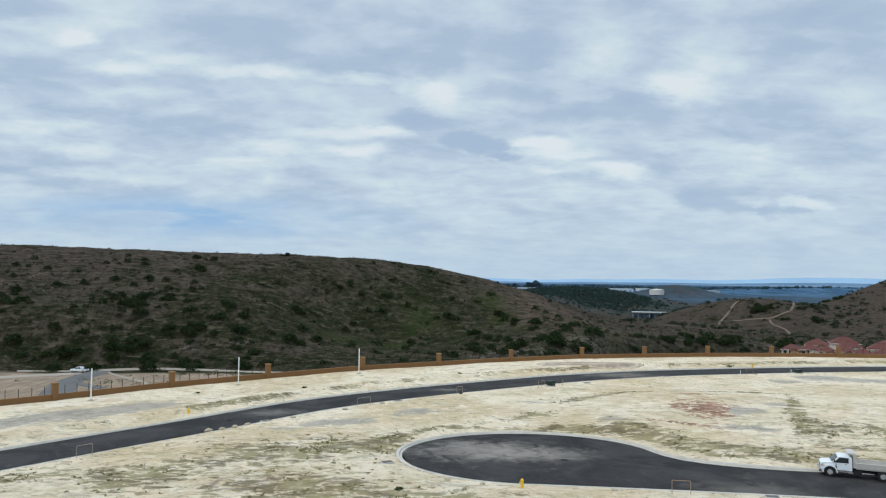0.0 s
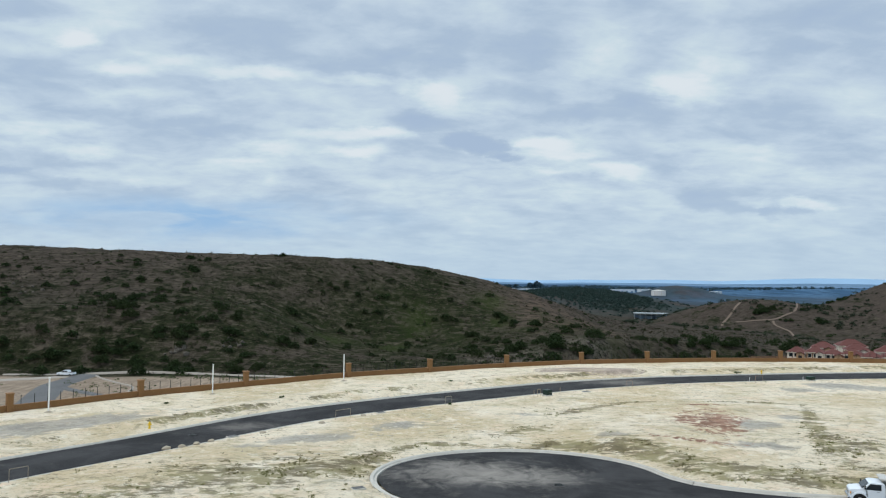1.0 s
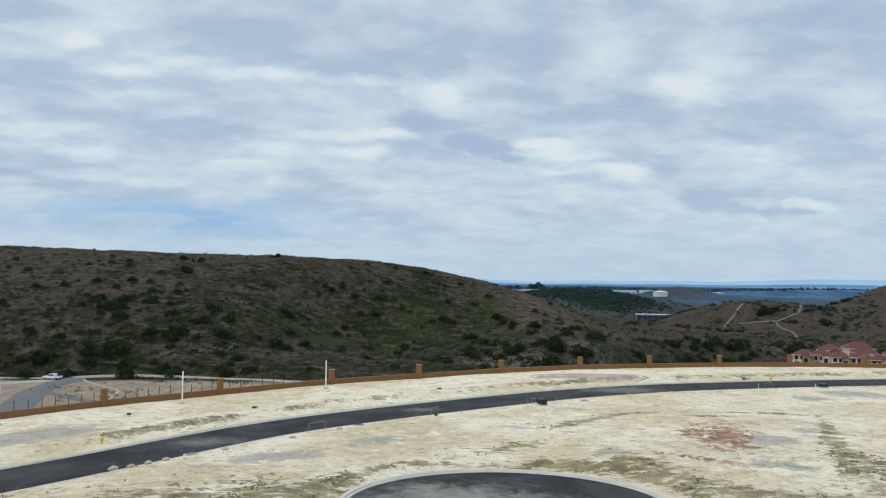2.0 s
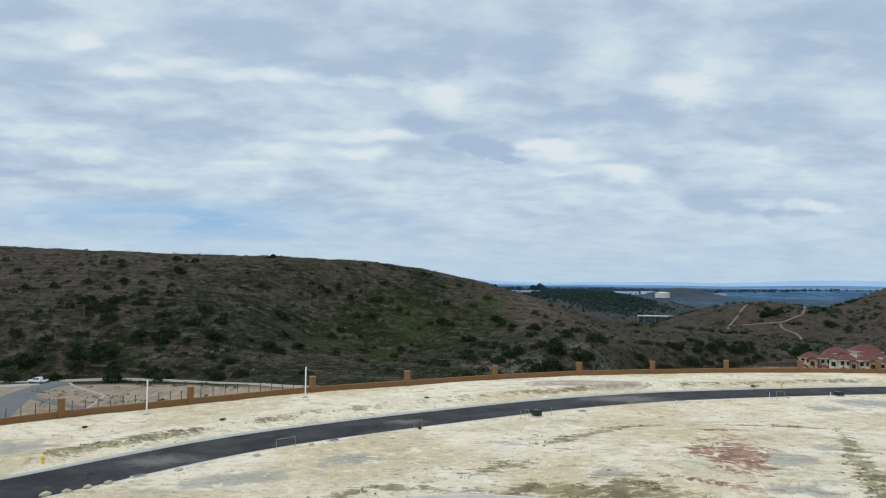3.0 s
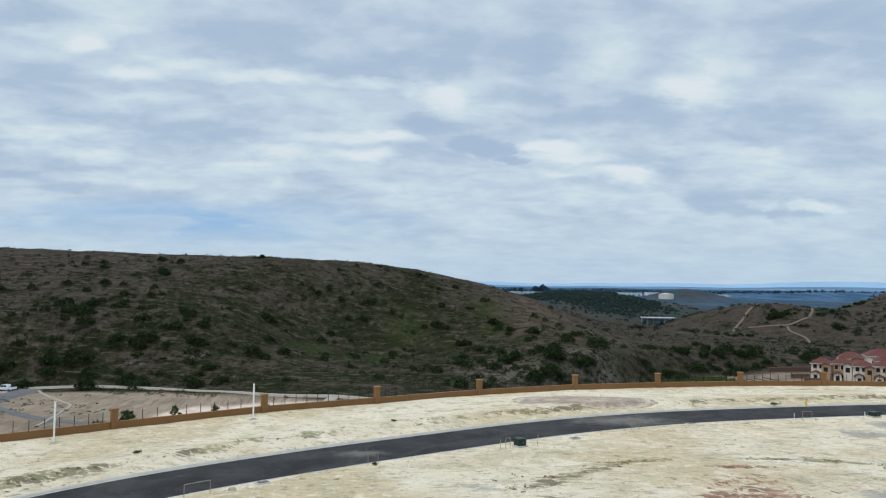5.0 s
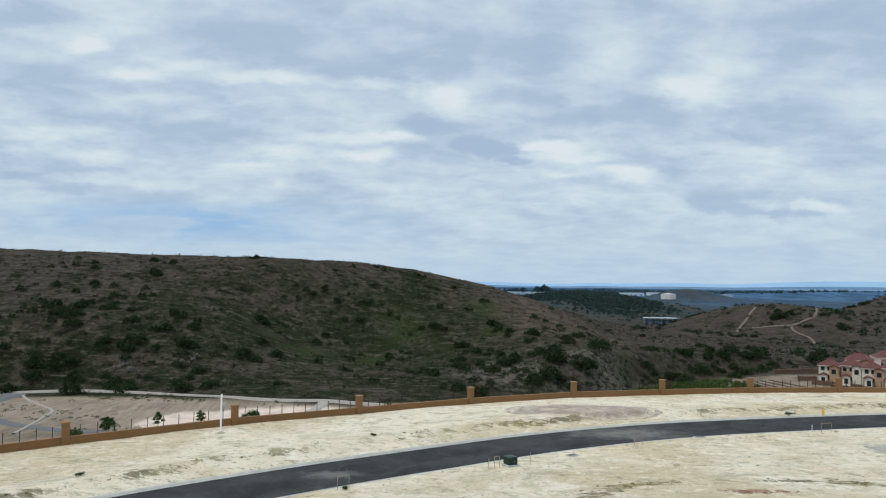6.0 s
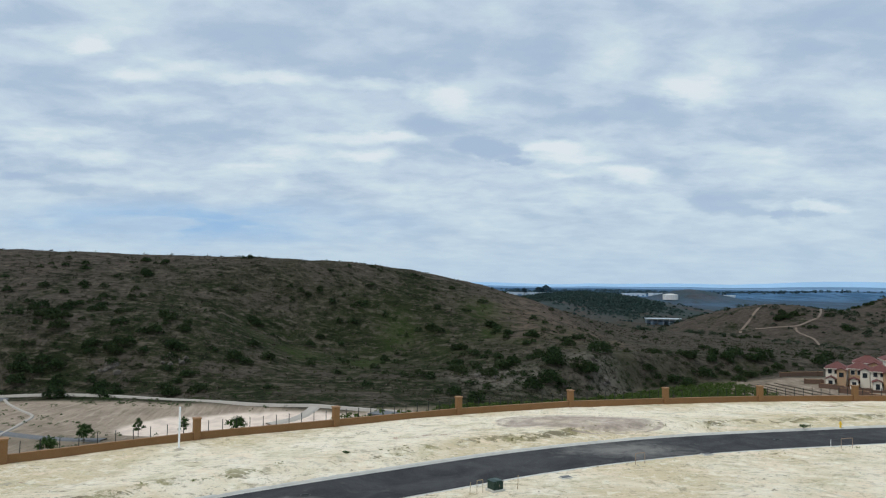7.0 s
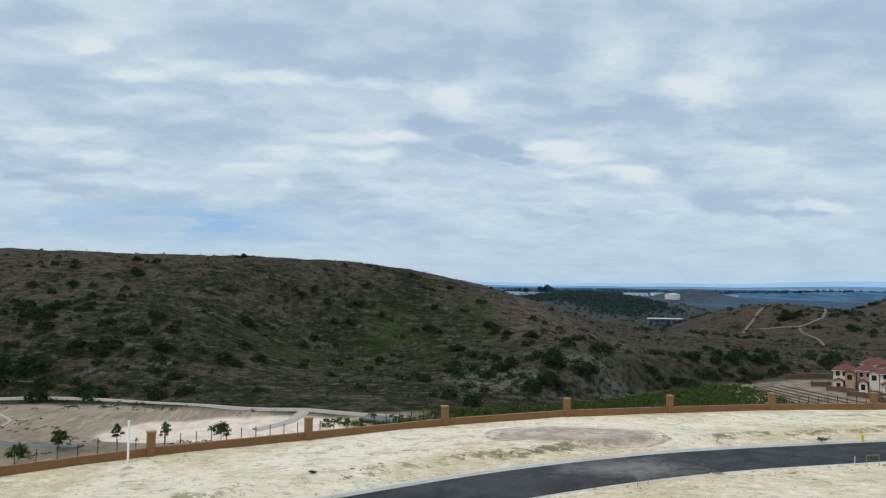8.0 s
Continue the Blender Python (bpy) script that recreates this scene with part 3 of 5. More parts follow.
def pad_height(x, y, trench=True):
    """The ground with the beds of the two streets let into it."""
    z = height(x, y)
    near = (x > -75) & (x < 160) & (y > 5) & (y < 150)
    d = np.full(z.shape, 99.0)
    d[near] = np.abs(distance(x[near], y[near], ROAD[::3]))
    far_side = y > np.interp(x, ROAD[:, 0], ROAD[:, 1])
    edge = d + 0.9 * value(x, y, 5.0, 61, 3)
    z = z + np.where(far_side, 0.42 * (1 - ease(d, 6, 15)), 0.0) * (d < 20)
    bank = np.where(far_side, 0.25 * ease(d, HALF, HALF + 2) + 0.75 * ease(edge, HALF + 2.2, HALF + 3.5), ease(d, HALF, HALF + 3.2))
    z = np.where(d < HALF + 5, (ROAD_Z + 0.12 + sag(x, y)) * (1 - bank) + z * bank, z)
    c = np.full(z.shape, 99.0)
    near = (x > -15) & (x < 125) & (y > 25) & (y < 85)
    xn, yn = x[near], y[near]
    c[near] = np.abs(distance(xn, yn, COURT[::2])) * np.where(inside(xn, yn, COURT), -1, 1)
    edge = c + 0.8 * value(x, y, 4.0, 62, 3)
    bank = 0.3 * ease(c, 0, 1.5) + 0.7 * ease(edge, 1.3, 2.7)
    z = np.where(c < 4.5, (COURT_Z + 0.11 + sag(x, y)) * (1 - bank) + z * bank, z)
    if trench:
        z = np.where((d < HALF - 0.12) | (c < -0.12), -1.2, z)
    return z, d, c


def axis_steps(*spans):
    """Coordinates whose spacing changes from stretch to stretch."""
    out = [np.array([spans[0][0]], float)]
    for lo, hi, n in spans:
        out.append(np.linspace(lo, hi, n + 1)[1:])
    return np.concatenate(out)


def gauss(x, y, cx, cy, rx, ry, turn=0.0):
    c, s = math.cos(radians(turn)), math.sin(radians(turn))
    a, b = (x - cx) * c + (y - cy) * s, -(x - cx) * s + (y - cy) * c
    return np.exp(-((a / rx) ** 2 + (b / ry) ** 2))


GREY = ((-35, 74, 12, 4.2, 42), (-36, 76, 9, 2.4, 42), (-9.5, 70.5, 5.5, 2.2, 25), (-2, 77, 3, 2, 20), (31.4, 76.2, 1.8, 3.2, -20), (33.6, 76.3, 2, 1.2, 0), (17.4, 72.1, 2, 1, 0), (10.7, 82.4, 1.3, 1.2, 0), (49.5, 102.9, 3, 2, 0), (56.9, 108.6, 5, 2.5, 10), (37.5, 80.6, 1.6, 2.4, -20), (64, 105, 9, 3, 0), (29, 68.5, 4, 0.9, -10))
# dry growth: on the open pads, then along the old pad edges and banks
OPEN_WEEDS = ((-14, 58, 6, 4.5, 0), (-6, 61.5, 4.5, 3, 20), (-9, 50, 6, 3, 0), (-21, 52, 4, 3, 0), (-1, 47, 8, 2.2, 0), (-30, 50, 5, 2, 40), (60, 72, 10, 4, 0), (44, 67, 7, 3.5, -20), (9.5, 74.3, 3, 1.5, 30), (10, 69, 5, 1.3, 5), (16.6, 68.4, 3, 1.2, -10), (-20.4, 83.3, 2.2, 1, 40), (-11.8, 91.6, 2, 0.9, 40), (-25.4, 77.7, 3, 1, 42))
EDGE_WEEDS = ((41, 84, 6, 0.8, 66), (37.4, 75.5, 5.5, 1.2, 66), (35.3, 68, 3.5, 2.2, 55), (36.4, 91.7, 5, 0.7, 0), (41, 91, 3, 0.7, -10), (24.2, 90, 3, 0.8, 25), (20.3, 87.2, 2.6, 0.9, 40), (16, 83.4, 2.4, 1, 42), (25.5, 61.8, 5.5, 1.5, -33), (21.5, 64.8, 4.5, 1.6, -40), (30.5, 60.0, 5, 1.5, -22), (38, 61.9, 6, 1.6, -10), (19, 70, 3, 1.6, -35))


def covers(x, y, z, d, c):
    """What lies on the ground: shares of soil, bare cut, green, painted distance haze; red fill, grey fines, weeds,
    wheel tracks.
    """
    s = (y - np.interp(x, WX, WY)) * 0.82
    u = (x - 7.6) / np.maximum(y - 26, 40)
    foot = np.interp(u, SIDE[:, 0], SIDE[:, 1])
    lot = (s < 1.6) * 1.0
    tan = ease(s, 39, 52) * (1 - 0.4 * gauss(x, y, -60, 179.5, 29, 8, -12)) * (1 - ease(y + 2.5 * value(x, y, 12, 21), foot - 9, foot - 3)) * (1 - ease(x, -4, 14)) * (1 - lot)
    tan = np.maximum(tan, 0.85 * ease(x, 97, 102) * (1 - ease(y, 300, 308)) * ease(s, 40, 60) * ease(value(x, y, 10, 22), -.9, .1))
    green = 0.6 * gauss(x, y, -60, 179.5, 29, 8, -12) + np.clip(ease(value(x, y, 45, 23), 0.1, 0.45) + 0.9 * gauss(x, y, -6.6, 310, 50, 42), 0, 1) * ease(y, 255, 290) * (1 - ease(y, 345, 375)) * 0.8
    green = np.maximum(green, ease(x, -12, 5) * (1 - ease(x, 110, 125)) * (1 - ease(y, foot - 8, foot + 2)) * ease(s, 20, 40))
    # share of painted haze blue, rising with distance, less on the tank hill
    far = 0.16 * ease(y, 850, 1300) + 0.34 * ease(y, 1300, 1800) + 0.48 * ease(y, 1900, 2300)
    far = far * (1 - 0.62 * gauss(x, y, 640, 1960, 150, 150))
    pink = 1 - ease(np.hypot((x + 35.6) / 31, (y - 204.4) / 14) + 0.12 * value(x, y, 8, 24), 0.9, 1.03)
    red = np.maximum(pink * (1 - lot), lot * (np.clip(1.05 * gauss(x, y, 28.6, 78.6, 3.3, 6.4, -12) - 0.45 * gauss(x, y, 28.3, 80.2, 1.3, 3.0, -12), 0, 1) + 0.85 * gauss(x, y, 23.2, 70.7, 3.4, 0.55, -30) + 0.6 * gauss(x, y, 31, 88.1, 3.6, 0.6, 0) + 0.5 * gauss(x, y, 60, 134, 6, 0.8, 5) + 0.55 * gauss(x, y, 9, 112.5, 3.5, 1, 20)))
    grey = sum(gauss(x, y, *g) for g in GREY) * lot
    weed = sum(gauss(x, y, *g) for g in OPEN_WEEDS + EDGE_WEEDS)
    side = distance(x, y, ROAD[::6])
    weed = weed + 1.0 * np.exp(-((side + 1.1 * value(x, y, 5.0, 61, 3) - HALF - 3.0) / 0.8) ** 2) * ease(value(x, y, 9, 31), -0.35, 0.2) + 0.45 * np.exp(-((side + HALF + 1.2) / 0.8) ** 2) * ease(value(x, y, 9, 32), -0.1, 0.4)
    weed = weed + 1.0 * np.exp(-((c + 0.8 * value(x, y, 4.0, 62, 3) - 2.0) / 0.8) ** 2) * ease(value(x, y, 8, 33), -0.4, 0.2) * (y > 58) + 0.28 * ease(value(x, y, 18, 34), 0.1, 0.6)
    rr = np.hypot((x - 25) / 1.0, (y - 120.0) / 0.58)
    ring = np.hypot(x + 12.8, (y - 50.2) / 0.8)
    track = 0.62 * (1 - ease(rr, 7.0, 9.6)) + 0.5 * np.exp(-((rr - 8.6) / 0.4) ** 2) + 0.3 * np.exp(-((rr - 5.4) / 0.4) ** 2)
    track = track + 0.8 * np.exp(-((ring - 1.9) / 0.3) ** 2) + 0.45 * np.exp(-((ring - 1.1) / 0.25) ** 2) + 0.6 * gauss(x, y, -18, 84, 3, 1, 40) + 0.5 * gauss(x, y, 14.5, 116, 5, 1.2, 25)
    return np.stack([lot, tan, green, far], -1), np.clip(np.stack([red, grey, weed * lot, track * lot], -1), 0, 1)


def build_ground():
    xs = axis_steps((-4500, -1200, 16), (-1200, -400, 32), (-400, -90, 110), (-90, -52, 60), (-52, 92, 300), (92, 190, 70), (190, 460, 100), (460, 1300, 70), (1300, 4500, 26))
    ys = axis_steps((-1500, -60, 12), (-60, 36, 40), (36, 142, 240), (142, 330, 150), (330, 640, 180), (640, 1300, 80), (1300, 2600, 60), (2600, 4850, 30))
    x, y = np.meshgrid(xs, ys)
    z, d, c = pad_height(x, y)
    n, m = len(ys), len(xs)
    k = np.arange(n * m).reshape(n, m)
    quads = np.stack([k[:-1, :-1], k[:-1, 1:], k[1:, 1:], k[1:, :-1]], -1).reshape(-1, 4)
    me = bpy.data.meshes.new("ground")
    me.vertices.add(n * m)
    me.vertices.foreach_set("co", np.stack([x, y, z], -1).astype(np.float32).ravel())
    me.loops.add(quads.size)
    me.loops.foreach_set("vertex_index", quads.astype(np.int32).ravel())
    me.polygons.add(len(quads))
    me.polygons.foreach_set("loop_start", np.arange(0, quads.size, 4, dtype=np.int32))
    me.update(calc_edges=True)
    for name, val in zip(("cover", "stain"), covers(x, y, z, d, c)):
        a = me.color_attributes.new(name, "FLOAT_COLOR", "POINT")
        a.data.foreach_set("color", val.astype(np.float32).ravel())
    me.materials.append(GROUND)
    me.shade_smooth()
    return tagged(new("ground", me), "graded pale soil pad above a dry scrub canyon", "ground", kind="structure")


build_ground()


def sweep(name, line, profile, mat, parent=None, closed=True):
    """A profile of (offset to the left, height) carried along a line of (x, y)."""
    nv, k = normals(line), len(profile)
    drop = sag(line[:, 0], line[:, 1])
    verts = [(p[0] + n[0] * o, p[1] + n[1] * o, z + f) for p, n, f in zip(line, nv, drop) for o, z in profile]
    faces = []
    for i in range(len(line) - 1):
        for j in range(k if closed else k - 1):
            a, b = i * k + j, i * k + (j + 1) % k
            faces.append((a, b, b + k, a + k))
    if closed:
        faces += [tuple(range(k))[::-1], tuple(range(len(verts) - k, len(verts)))]
    return mesh_object(name, verts, faces, mat, parent)


def kerbs(line, inner, z, parent):
    """Kerb and gutter, cast in lengths of about three metres. inner: +1 where the pavement lies to the left."""
    for i in range(0, len(line) - 1, 4):
        piece = line[i:i + 5].copy()
        if len(piece) < 2:
            continue
        piece[-1] += (piece[-2] - piece[-1]) * 0.03
        dip = 0.012 * math.sin(i * 1.7)
        prof = [(o * inner, z + h + dip) for o, h in ((0.52, -0.9), (0.36, -0.004), (0.20, -0.01), (0.14, 0.10), (0.11, 0.125), (-0.10, 0.13), (-0.14, 0.10), (-0.14, -0.9))]
        sweep("kerb", piece, prof if inner > 0 else prof[::-1], CONCRETE, parent)


def streets():
    nv = normals(ROAD)
    road = sweep("road", ROAD, [(o, ROAD_Z + 0.05 - 0.05 * abs(o) / HALF) for o in np.linspace(-HALF + 0.5, HALF - 0.5, 7)], ASPHALT, closed=False)
    tagged(road, "new black asphalt street with concrete kerbs", "road", kind="structure")
    kerbs(ROAD + nv * HALF, -1, ROAD_Z, road)
    kerbs(ROAD - nv * HALF, 1, ROAD_Z, road)
    bm = bmesh.new()
    inner = COURT - normals(COURT) * 0.5
    if not inside(inner[60:61, 0], inner[60:61, 1], COURT)[0]:
        inner = COURT + normals(COURT) * 0.5
    vs = [bm.verts.new((*p, COURT_Z)) for p in inner[::2]]
    bmesh.ops.triangle_fill(bm, use_beauty=True, edges=[bm.edges.new((vs[k - 1], vs[k])) for k in range(len(vs))])
    court = part("road", bm, ASPHALT)
    for p in court.data.polygons:
        if p.normal.z < 0:
            p.flip()
    tagged(court, "dusty black asphalt turning court", "road", kind="structure")
    lefthand = inside(*(np.array([v]) for v in (COURT + normals(COURT) * 0.5)[60]), COURT)[0]
    kerbs(COURT, 1 if lefthand else -1, COURT_Z, court)


streets()


def drape(name, ctrl, width, mat, label, category, lift=0.25, edge=0.0):
    """A path laid over the land."""
    line = smooth_line(ctrl, 3.0)
    nv = normals(line)
    cols = [line + nv * width * k for k in (-0.5, -0.25, 0, 0.25, 0.5)]
    zs = np.max([height(c[:, 0], c[:, 1]) for c in cols], 0) + lift
    each = [height(c[:, 0], c[:, 1]) for c in cols]
    verts = [(c[i, 0], c[i, 1], (each[k][i] if edge else zs[i] - lift) + lift - (0.6 if k in (0, 4) and not edge else 0)) for i in range(len(line)) for k, c in enumerate(cols)]
    faces = [(5 * i + k, 5 * i + k + 1, 5 * i + k + 6, 5 * i + k + 5) for i in range(len(line) - 1) for k in range(4)]
    ob = mesh_object(name, verts, [f[::-1] for f in faces], mat)
    return tagged(ob, label, category, kind="structure")


drape("path", [(-140.6, 236.7), (-109.4, 239.8), (-91.6, 239.0), (-76.4, 236.1), (-58.9, 230.3), (-39.7, 223.0), (-22.2, 219.5), (-8.5, 215.6), (8.0, 210.3), (23.0, 204.3)], 1.9, PATH_CONC, "pale concrete maintenance path along the basin", "path", 0.35)
drape("path", [(-22.2, 219.5), (-24.4, 212.7), (-30.4, 206.6)], 4.0, PATH_CONC, "pale concrete ramp down into the basin", "path", 0.3)
drape("road", [(-113.1, 236.2), (-112.5, 227.1), (-110.9, 213.9), (-104.5, 196.7), (-97.7, 180.7), (-90.6, 166.0)], 10.0, OLD_ASPHALT, "worn grey access road down the slope", "road", 0.3)
drape("road", [(-116.4, 234.3), (-132.6, 225.5), (-149.2, 213.9), (-173.1, 207.1)], 5.0, PATH_CONC, "pale dirt access track", "road", 0.3)
drape("path", [(-109.3, 234.3), (-103.2, 226.7), (-93.8, 216.8), (-86.6, 209.5), (-84.1, 202.0), (-81.2, 191.8), (-78.9, 182.2)], 1.1, PATH_CONC, "pale concrete drainage swale", "path", 0.25)
drape("road", [(-107.4, 209.7), (-95.2, 199.8), (-83.7, 191.4), (-67.8, 184.4), (-56.0, 182.2)], 3.6, OLD_ASPHALT, "grey concrete-lined drainage ditch", "ditch", 0.25)
drape("path", [(95.0, 235.1), (98.4, 246.2), (105.5, 260.6), (104.0, 272.1)], 2.4, PATH_CONC, "pale footpath through the grove", "path", 0.3)
drape("road", [(237, 609), (240, 615), (254, 629), (270, 646), (276, 652)], 2.1, DIRT, "straight dirt track up a far hill", "road", 0.3, 1.0)
drape("road", [(316, 640), (307.5, 624), (300, 614), (288, 607), (276.5, 603), (260, 608), (250, 612)], 1.8, DIRT, "winding dirt track over a far saddle", "road", 0.3, 1.0)
drape("road", [(276.5, 601), (275, 595), (278, 587), (280, 577), (270, 545), (259, 511), (247, 470)], 1.8, DIRT, "winding dirt track down a far hill", "road", 0.3, 1.0)


def perimeter_wall():
    wall = base("wall_north", Matrix.Identity(4), "low brown stucco wall with square piers and dark fence posts", "wall", kind="structure")
    pts = [Vector((x, y, 0)) for x, y in WALL_CTRL]
    lev = [float(height(x, y - 0.6)) for x, y in WALL_CTRL]
    pier = box((0.62, 0.62, 2.3), (0, 0, 0.78), 0.03)
    cap = box((0.74, 0.74, 0.12), (0, 0, 1.97), 0.025)
    post = box((0.055, 0.055, 1.0), (0, 0, 0.5))
    box((0.075, 0.075, 0.03), (0, 0, 1.0), bm=post)
    meshes = {}
    for name, bm, mat in (("pier", pier, STUCCO), ("pier_cap", cap, STUCCO_CAP), ("fence_post", post, IRON)):
        meshes[name] = bpy.data.meshes.new(name)
        bmesh.ops.recalc_face_normals(bm, faces=bm.faces)
        bm.to_mesh(meshes[name])
        bm.free()
        meshes[name].materials.append(mat)
    for k, (p, z) in enumerate(zip(pts, lev)):
        ahead = pts[min(k + 1, len(pts) - 1)] - pts[max(k - 1, 0)]
        yaw = math.degrees(math.atan2(ahead.y, ahead.x))
        for name in ("pier", "pier_cap"):
            ob = new(name, meshes[name])
            ob.matrix_basis, ob.parent = pose(p.x, p.y, z, 0, 0, yaw), wall
        if k + 1 == len(pts):
            break
        q, run = pts[k + 1], pts[k + 1] - p
        yaw, zq = math.degrees(math.atan2(run.y, run.x)), lev[k + 1]
        tilt = math.degrees(math.atan2(zq - z, run.length))
        mid = (p + q) / 2
        bay = part("wall_panel", box((run.length - 0.64, 0.2, 1.2), (0, 0, 0.06), 0.012), STUCCO, wall)
        bay.matrix_basis = pose(mid.x, mid.y, (z + zq) / 2, 0, -tilt, yaw)
        cope = part("coping", box((run.length - 0.64, 0.26, 0.06), (0, 0, 0.69), 0.012), STUCCO_CAP, wall)
        cope.matrix_basis = bay.matrix_basis
        for j in range(1, 11):
            t = (j - 0.5) / 10
            ob = new("fence_post", meshes["fence_post"])
            w = p + run * (0.03 + 0.94 * t)
            ob.matrix_basis, ob.parent = pose(w.x, w.y, z + (zq - z) * t + 0.66, 0, 0, yaw), wall


perimeter_wall()


# ---- vehicles ----
def wheel(parent, x, y, r, w, outward, dual=False):
    tyre = bmesh.new()
    for k in range(2 if dual else 1):
        yy = y - outward * k * (w + 0.06)
        rod((x, yy - w * 0.5, r), (x, yy + w * 0.5, r), r, sides=28, bm=tyre)
    bmesh.ops.bevel(tyre, geom=[e for e in tyre.edges if len(e.link_faces) == 2 and any(len(f.verts) > 8 for f in e.link_faces)], offset=0.05, segments=2, profile=0.5, affect="EDGES")
    wh = part("wheel", tyre, RUBBER, parent, "black rubber tyre")
    f = y + outward * w * 0.5
    rim = rod((x, f - outward * 0.05, r), (x, f + outward * 0.012, r), r * 0.5, r * 0.5, 24)
    rod((x, f, r), (x, f + outward * 0.06, r), r * 0.22, r * 0.16, 14, rim)
    for k in range(8):
        a = k * math.pi / 4
        rod((x + math.cos(a) * r * 0.36, f, r + math.sin(a) * r * 0.36), (x + math.cos(a) * r * 0.36, f + outward * 0.03, r + math.sin(a) * r * 0.36), 0.02, sides=6, bm=rim)
    part("rim", rim, RIM, wh, "dull steel rim")


def dump_truck(m):
    t = base("dump_truck", m, "white dump truck with an empty steel bed on the court", "truck")
    W = 1.0
    # hood, fenders and cab: side outlines pushed out to the width
    hood = prism([(0.55, 0.98), (0.72, 1.24), (0.62, 1.32), (-0.15, 1.44), (-0.5, 1.48), (-0.5, 0.98)], 1.72, bevel=0.05)
    part("hood", hood, TRUCK_WHITE, t)
    nose = prism([(0.40, 0.52), (0.66, 0.52), (0.78, 0.75), (0.79, 1.18), (0.68, 1.31), (0.4, 1.35)], 1.5, bevel=0.05)
    part("nose", nose, TRUCK_WHITE, t)
    for sy in (-1, 1):
        arch = [(0.66 * math.cos(a), 0.48 + 0.66 * math.sin(a)) for a in np.linspace(-0.1, math.pi + 0.1, 14)]
        arch += [(0.55 * math.cos(a), 0.48 + 0.55 * math.sin(a)) for a in np.linspace(math.pi + 0.1, -0.1, 14)]
        part("fender", prism(arch, 0.34, at=sy * 0.86), TRUCK_WHITE, t)
    cab = prism([(-0.62, 0.66), (-0.5, 1.46), (-0.22, 1.47), (-0.70, 1.95), (-0.88, 2.02), (-1.75, 2.02), (-1.86, 1.93), (-1.9, 1.45), (-1.9, 0.66)], 1.84, bevel=0.05)
    part("cab", cab, TRUCK_WHITE, t)
    glass = prism([(-0.13, 1.53), (-0.20, 1.48), (-0.72, 1.89), (-0.66, 1.93)], 1.58)
    part("windshield", glass, GLASS, t, "dark tinted windshield")
    for sy in (-1, 1):
        door = part("door", prism([(-0.62, 0.72), (-0.55, 1.38), (-1.58, 1.38), (-1.58, 0.72)], 0.03, at=sy * 0.93, bevel=0.01), TRUCK_WHITE, t)
        part("handle", box((0.16, 0.04, 0.04), (-1.36, sy * 0.955, 1.28), 0.01), BLACK, door)
        part("side_window", prism([(-0.40, 1.40), (-0.78, 1.90), (-1.58, 1.90), (-1.58, 1.40)], 0.03, at=sy * 0.925), GLASS, t, "dark side window")
        mirror = part("mirror", box((0.09, 0.2, 0.34), (-0.36, sy * 1.14, 1.62), 0.03), BLACK, t)
        part("arm", rod((-0.42, sy * 0.9, 1.55), (-0.37, sy * 1.1, 1.6), 0.02), BLACK, mirror)
        part("headlight", box((0.1, 0.26, 0.2), (0.74, sy * 0.62, 1.02), 0.03), LAMP, t, "clear headlight")
        part("turn_signal", box((0.1, 0.1, 0.16), (0.68, sy * 0.79, 1.0), 0.02), LENS, t, "amber turn signal")
        part("running_board", box((1.2, 0.2, 0.06), (-1.0, sy * 0.88, 0.46), 0.02), BLACK, t)
    grille = box((0.06, 0.86, 0.42), (0.79, 0, 0.98), 0.02)
    for k in range(4):
        box((0.03, 0.8, 0.03), (0.83, 0, 0.84 + k * 0.1), bm=grille)
    part("grille", grille, CHROME, t, "bright slatted grille")
    part("bumper", box((0.2, 1.86, 0.26), (0.82, 0, 0.58), 0.05), CHROME, t, "bright steel bumper")
    frame_rails = box((5.6, 0.14, 0.2), (-2.4, 0.38, 0.62))
    box((5.6, 0.14, 0.2), (-2.4, -0.38, 0.62), bm=frame_rails)
    for x in (-2.2, -3.2, -4.2, -5.1):
        box((0.12, 0.8, 0.14), (x, 0, 0.62), bm=frame_rails)
    part("chassis", frame_rails, BLACK, t)
    tank = rod((-2.15, -0.72, 0.62), (-2.95, -0.72, 0.62), 0.24, sides=18)
    part("fuel_tank", tank, BLACK, t)
    bed = box((3.5, 1.98, 0.12), (-3.95, 0, 0.98), 0.02)
    part("bed_floor", bed, TRUCK_BED, t)
    for sy in (-1, 1):
        side = part("bed_side", box((3.5, 0.06, 0.44), (-3.95, sy * 1.0, 1.26), 0.012), TRUCK_BED, t, "worn white ribbed bed side")
        rails = box((3.56, 0.12, 0.07), (-3.95, sy * 1.0, 1.5), 0.015)
        for k in range(8):
            box((0.07, 0.08, 0.42), (-2.3 - k * 0.47, sy * 1.05, 1.25), 0.01, bm=rails)
        part("rib", rails, TRUCK_BED, side)
        part("mud_flap", box((0.03, 0.42, 0.5), (-5.2, sy * 0.72, 0.5)), BLACK, t)
    part("tailgate", box((0.07, 1.94, 0.56), (-5.72, 0, 1.28), 0.015), TRUCK_BED, t)
    head = prism([(-1.97, 0.98), (-1.97, 2.16), (-1.5, 2.3), (-1.46, 2.42), (-2.06, 2.46), (-2.26, 2.34), (-2.32, 0.98)], 1.84, bevel=0.07)
    part("cab_shield", head, TRUCK_BED, t, "worn white cab shield")
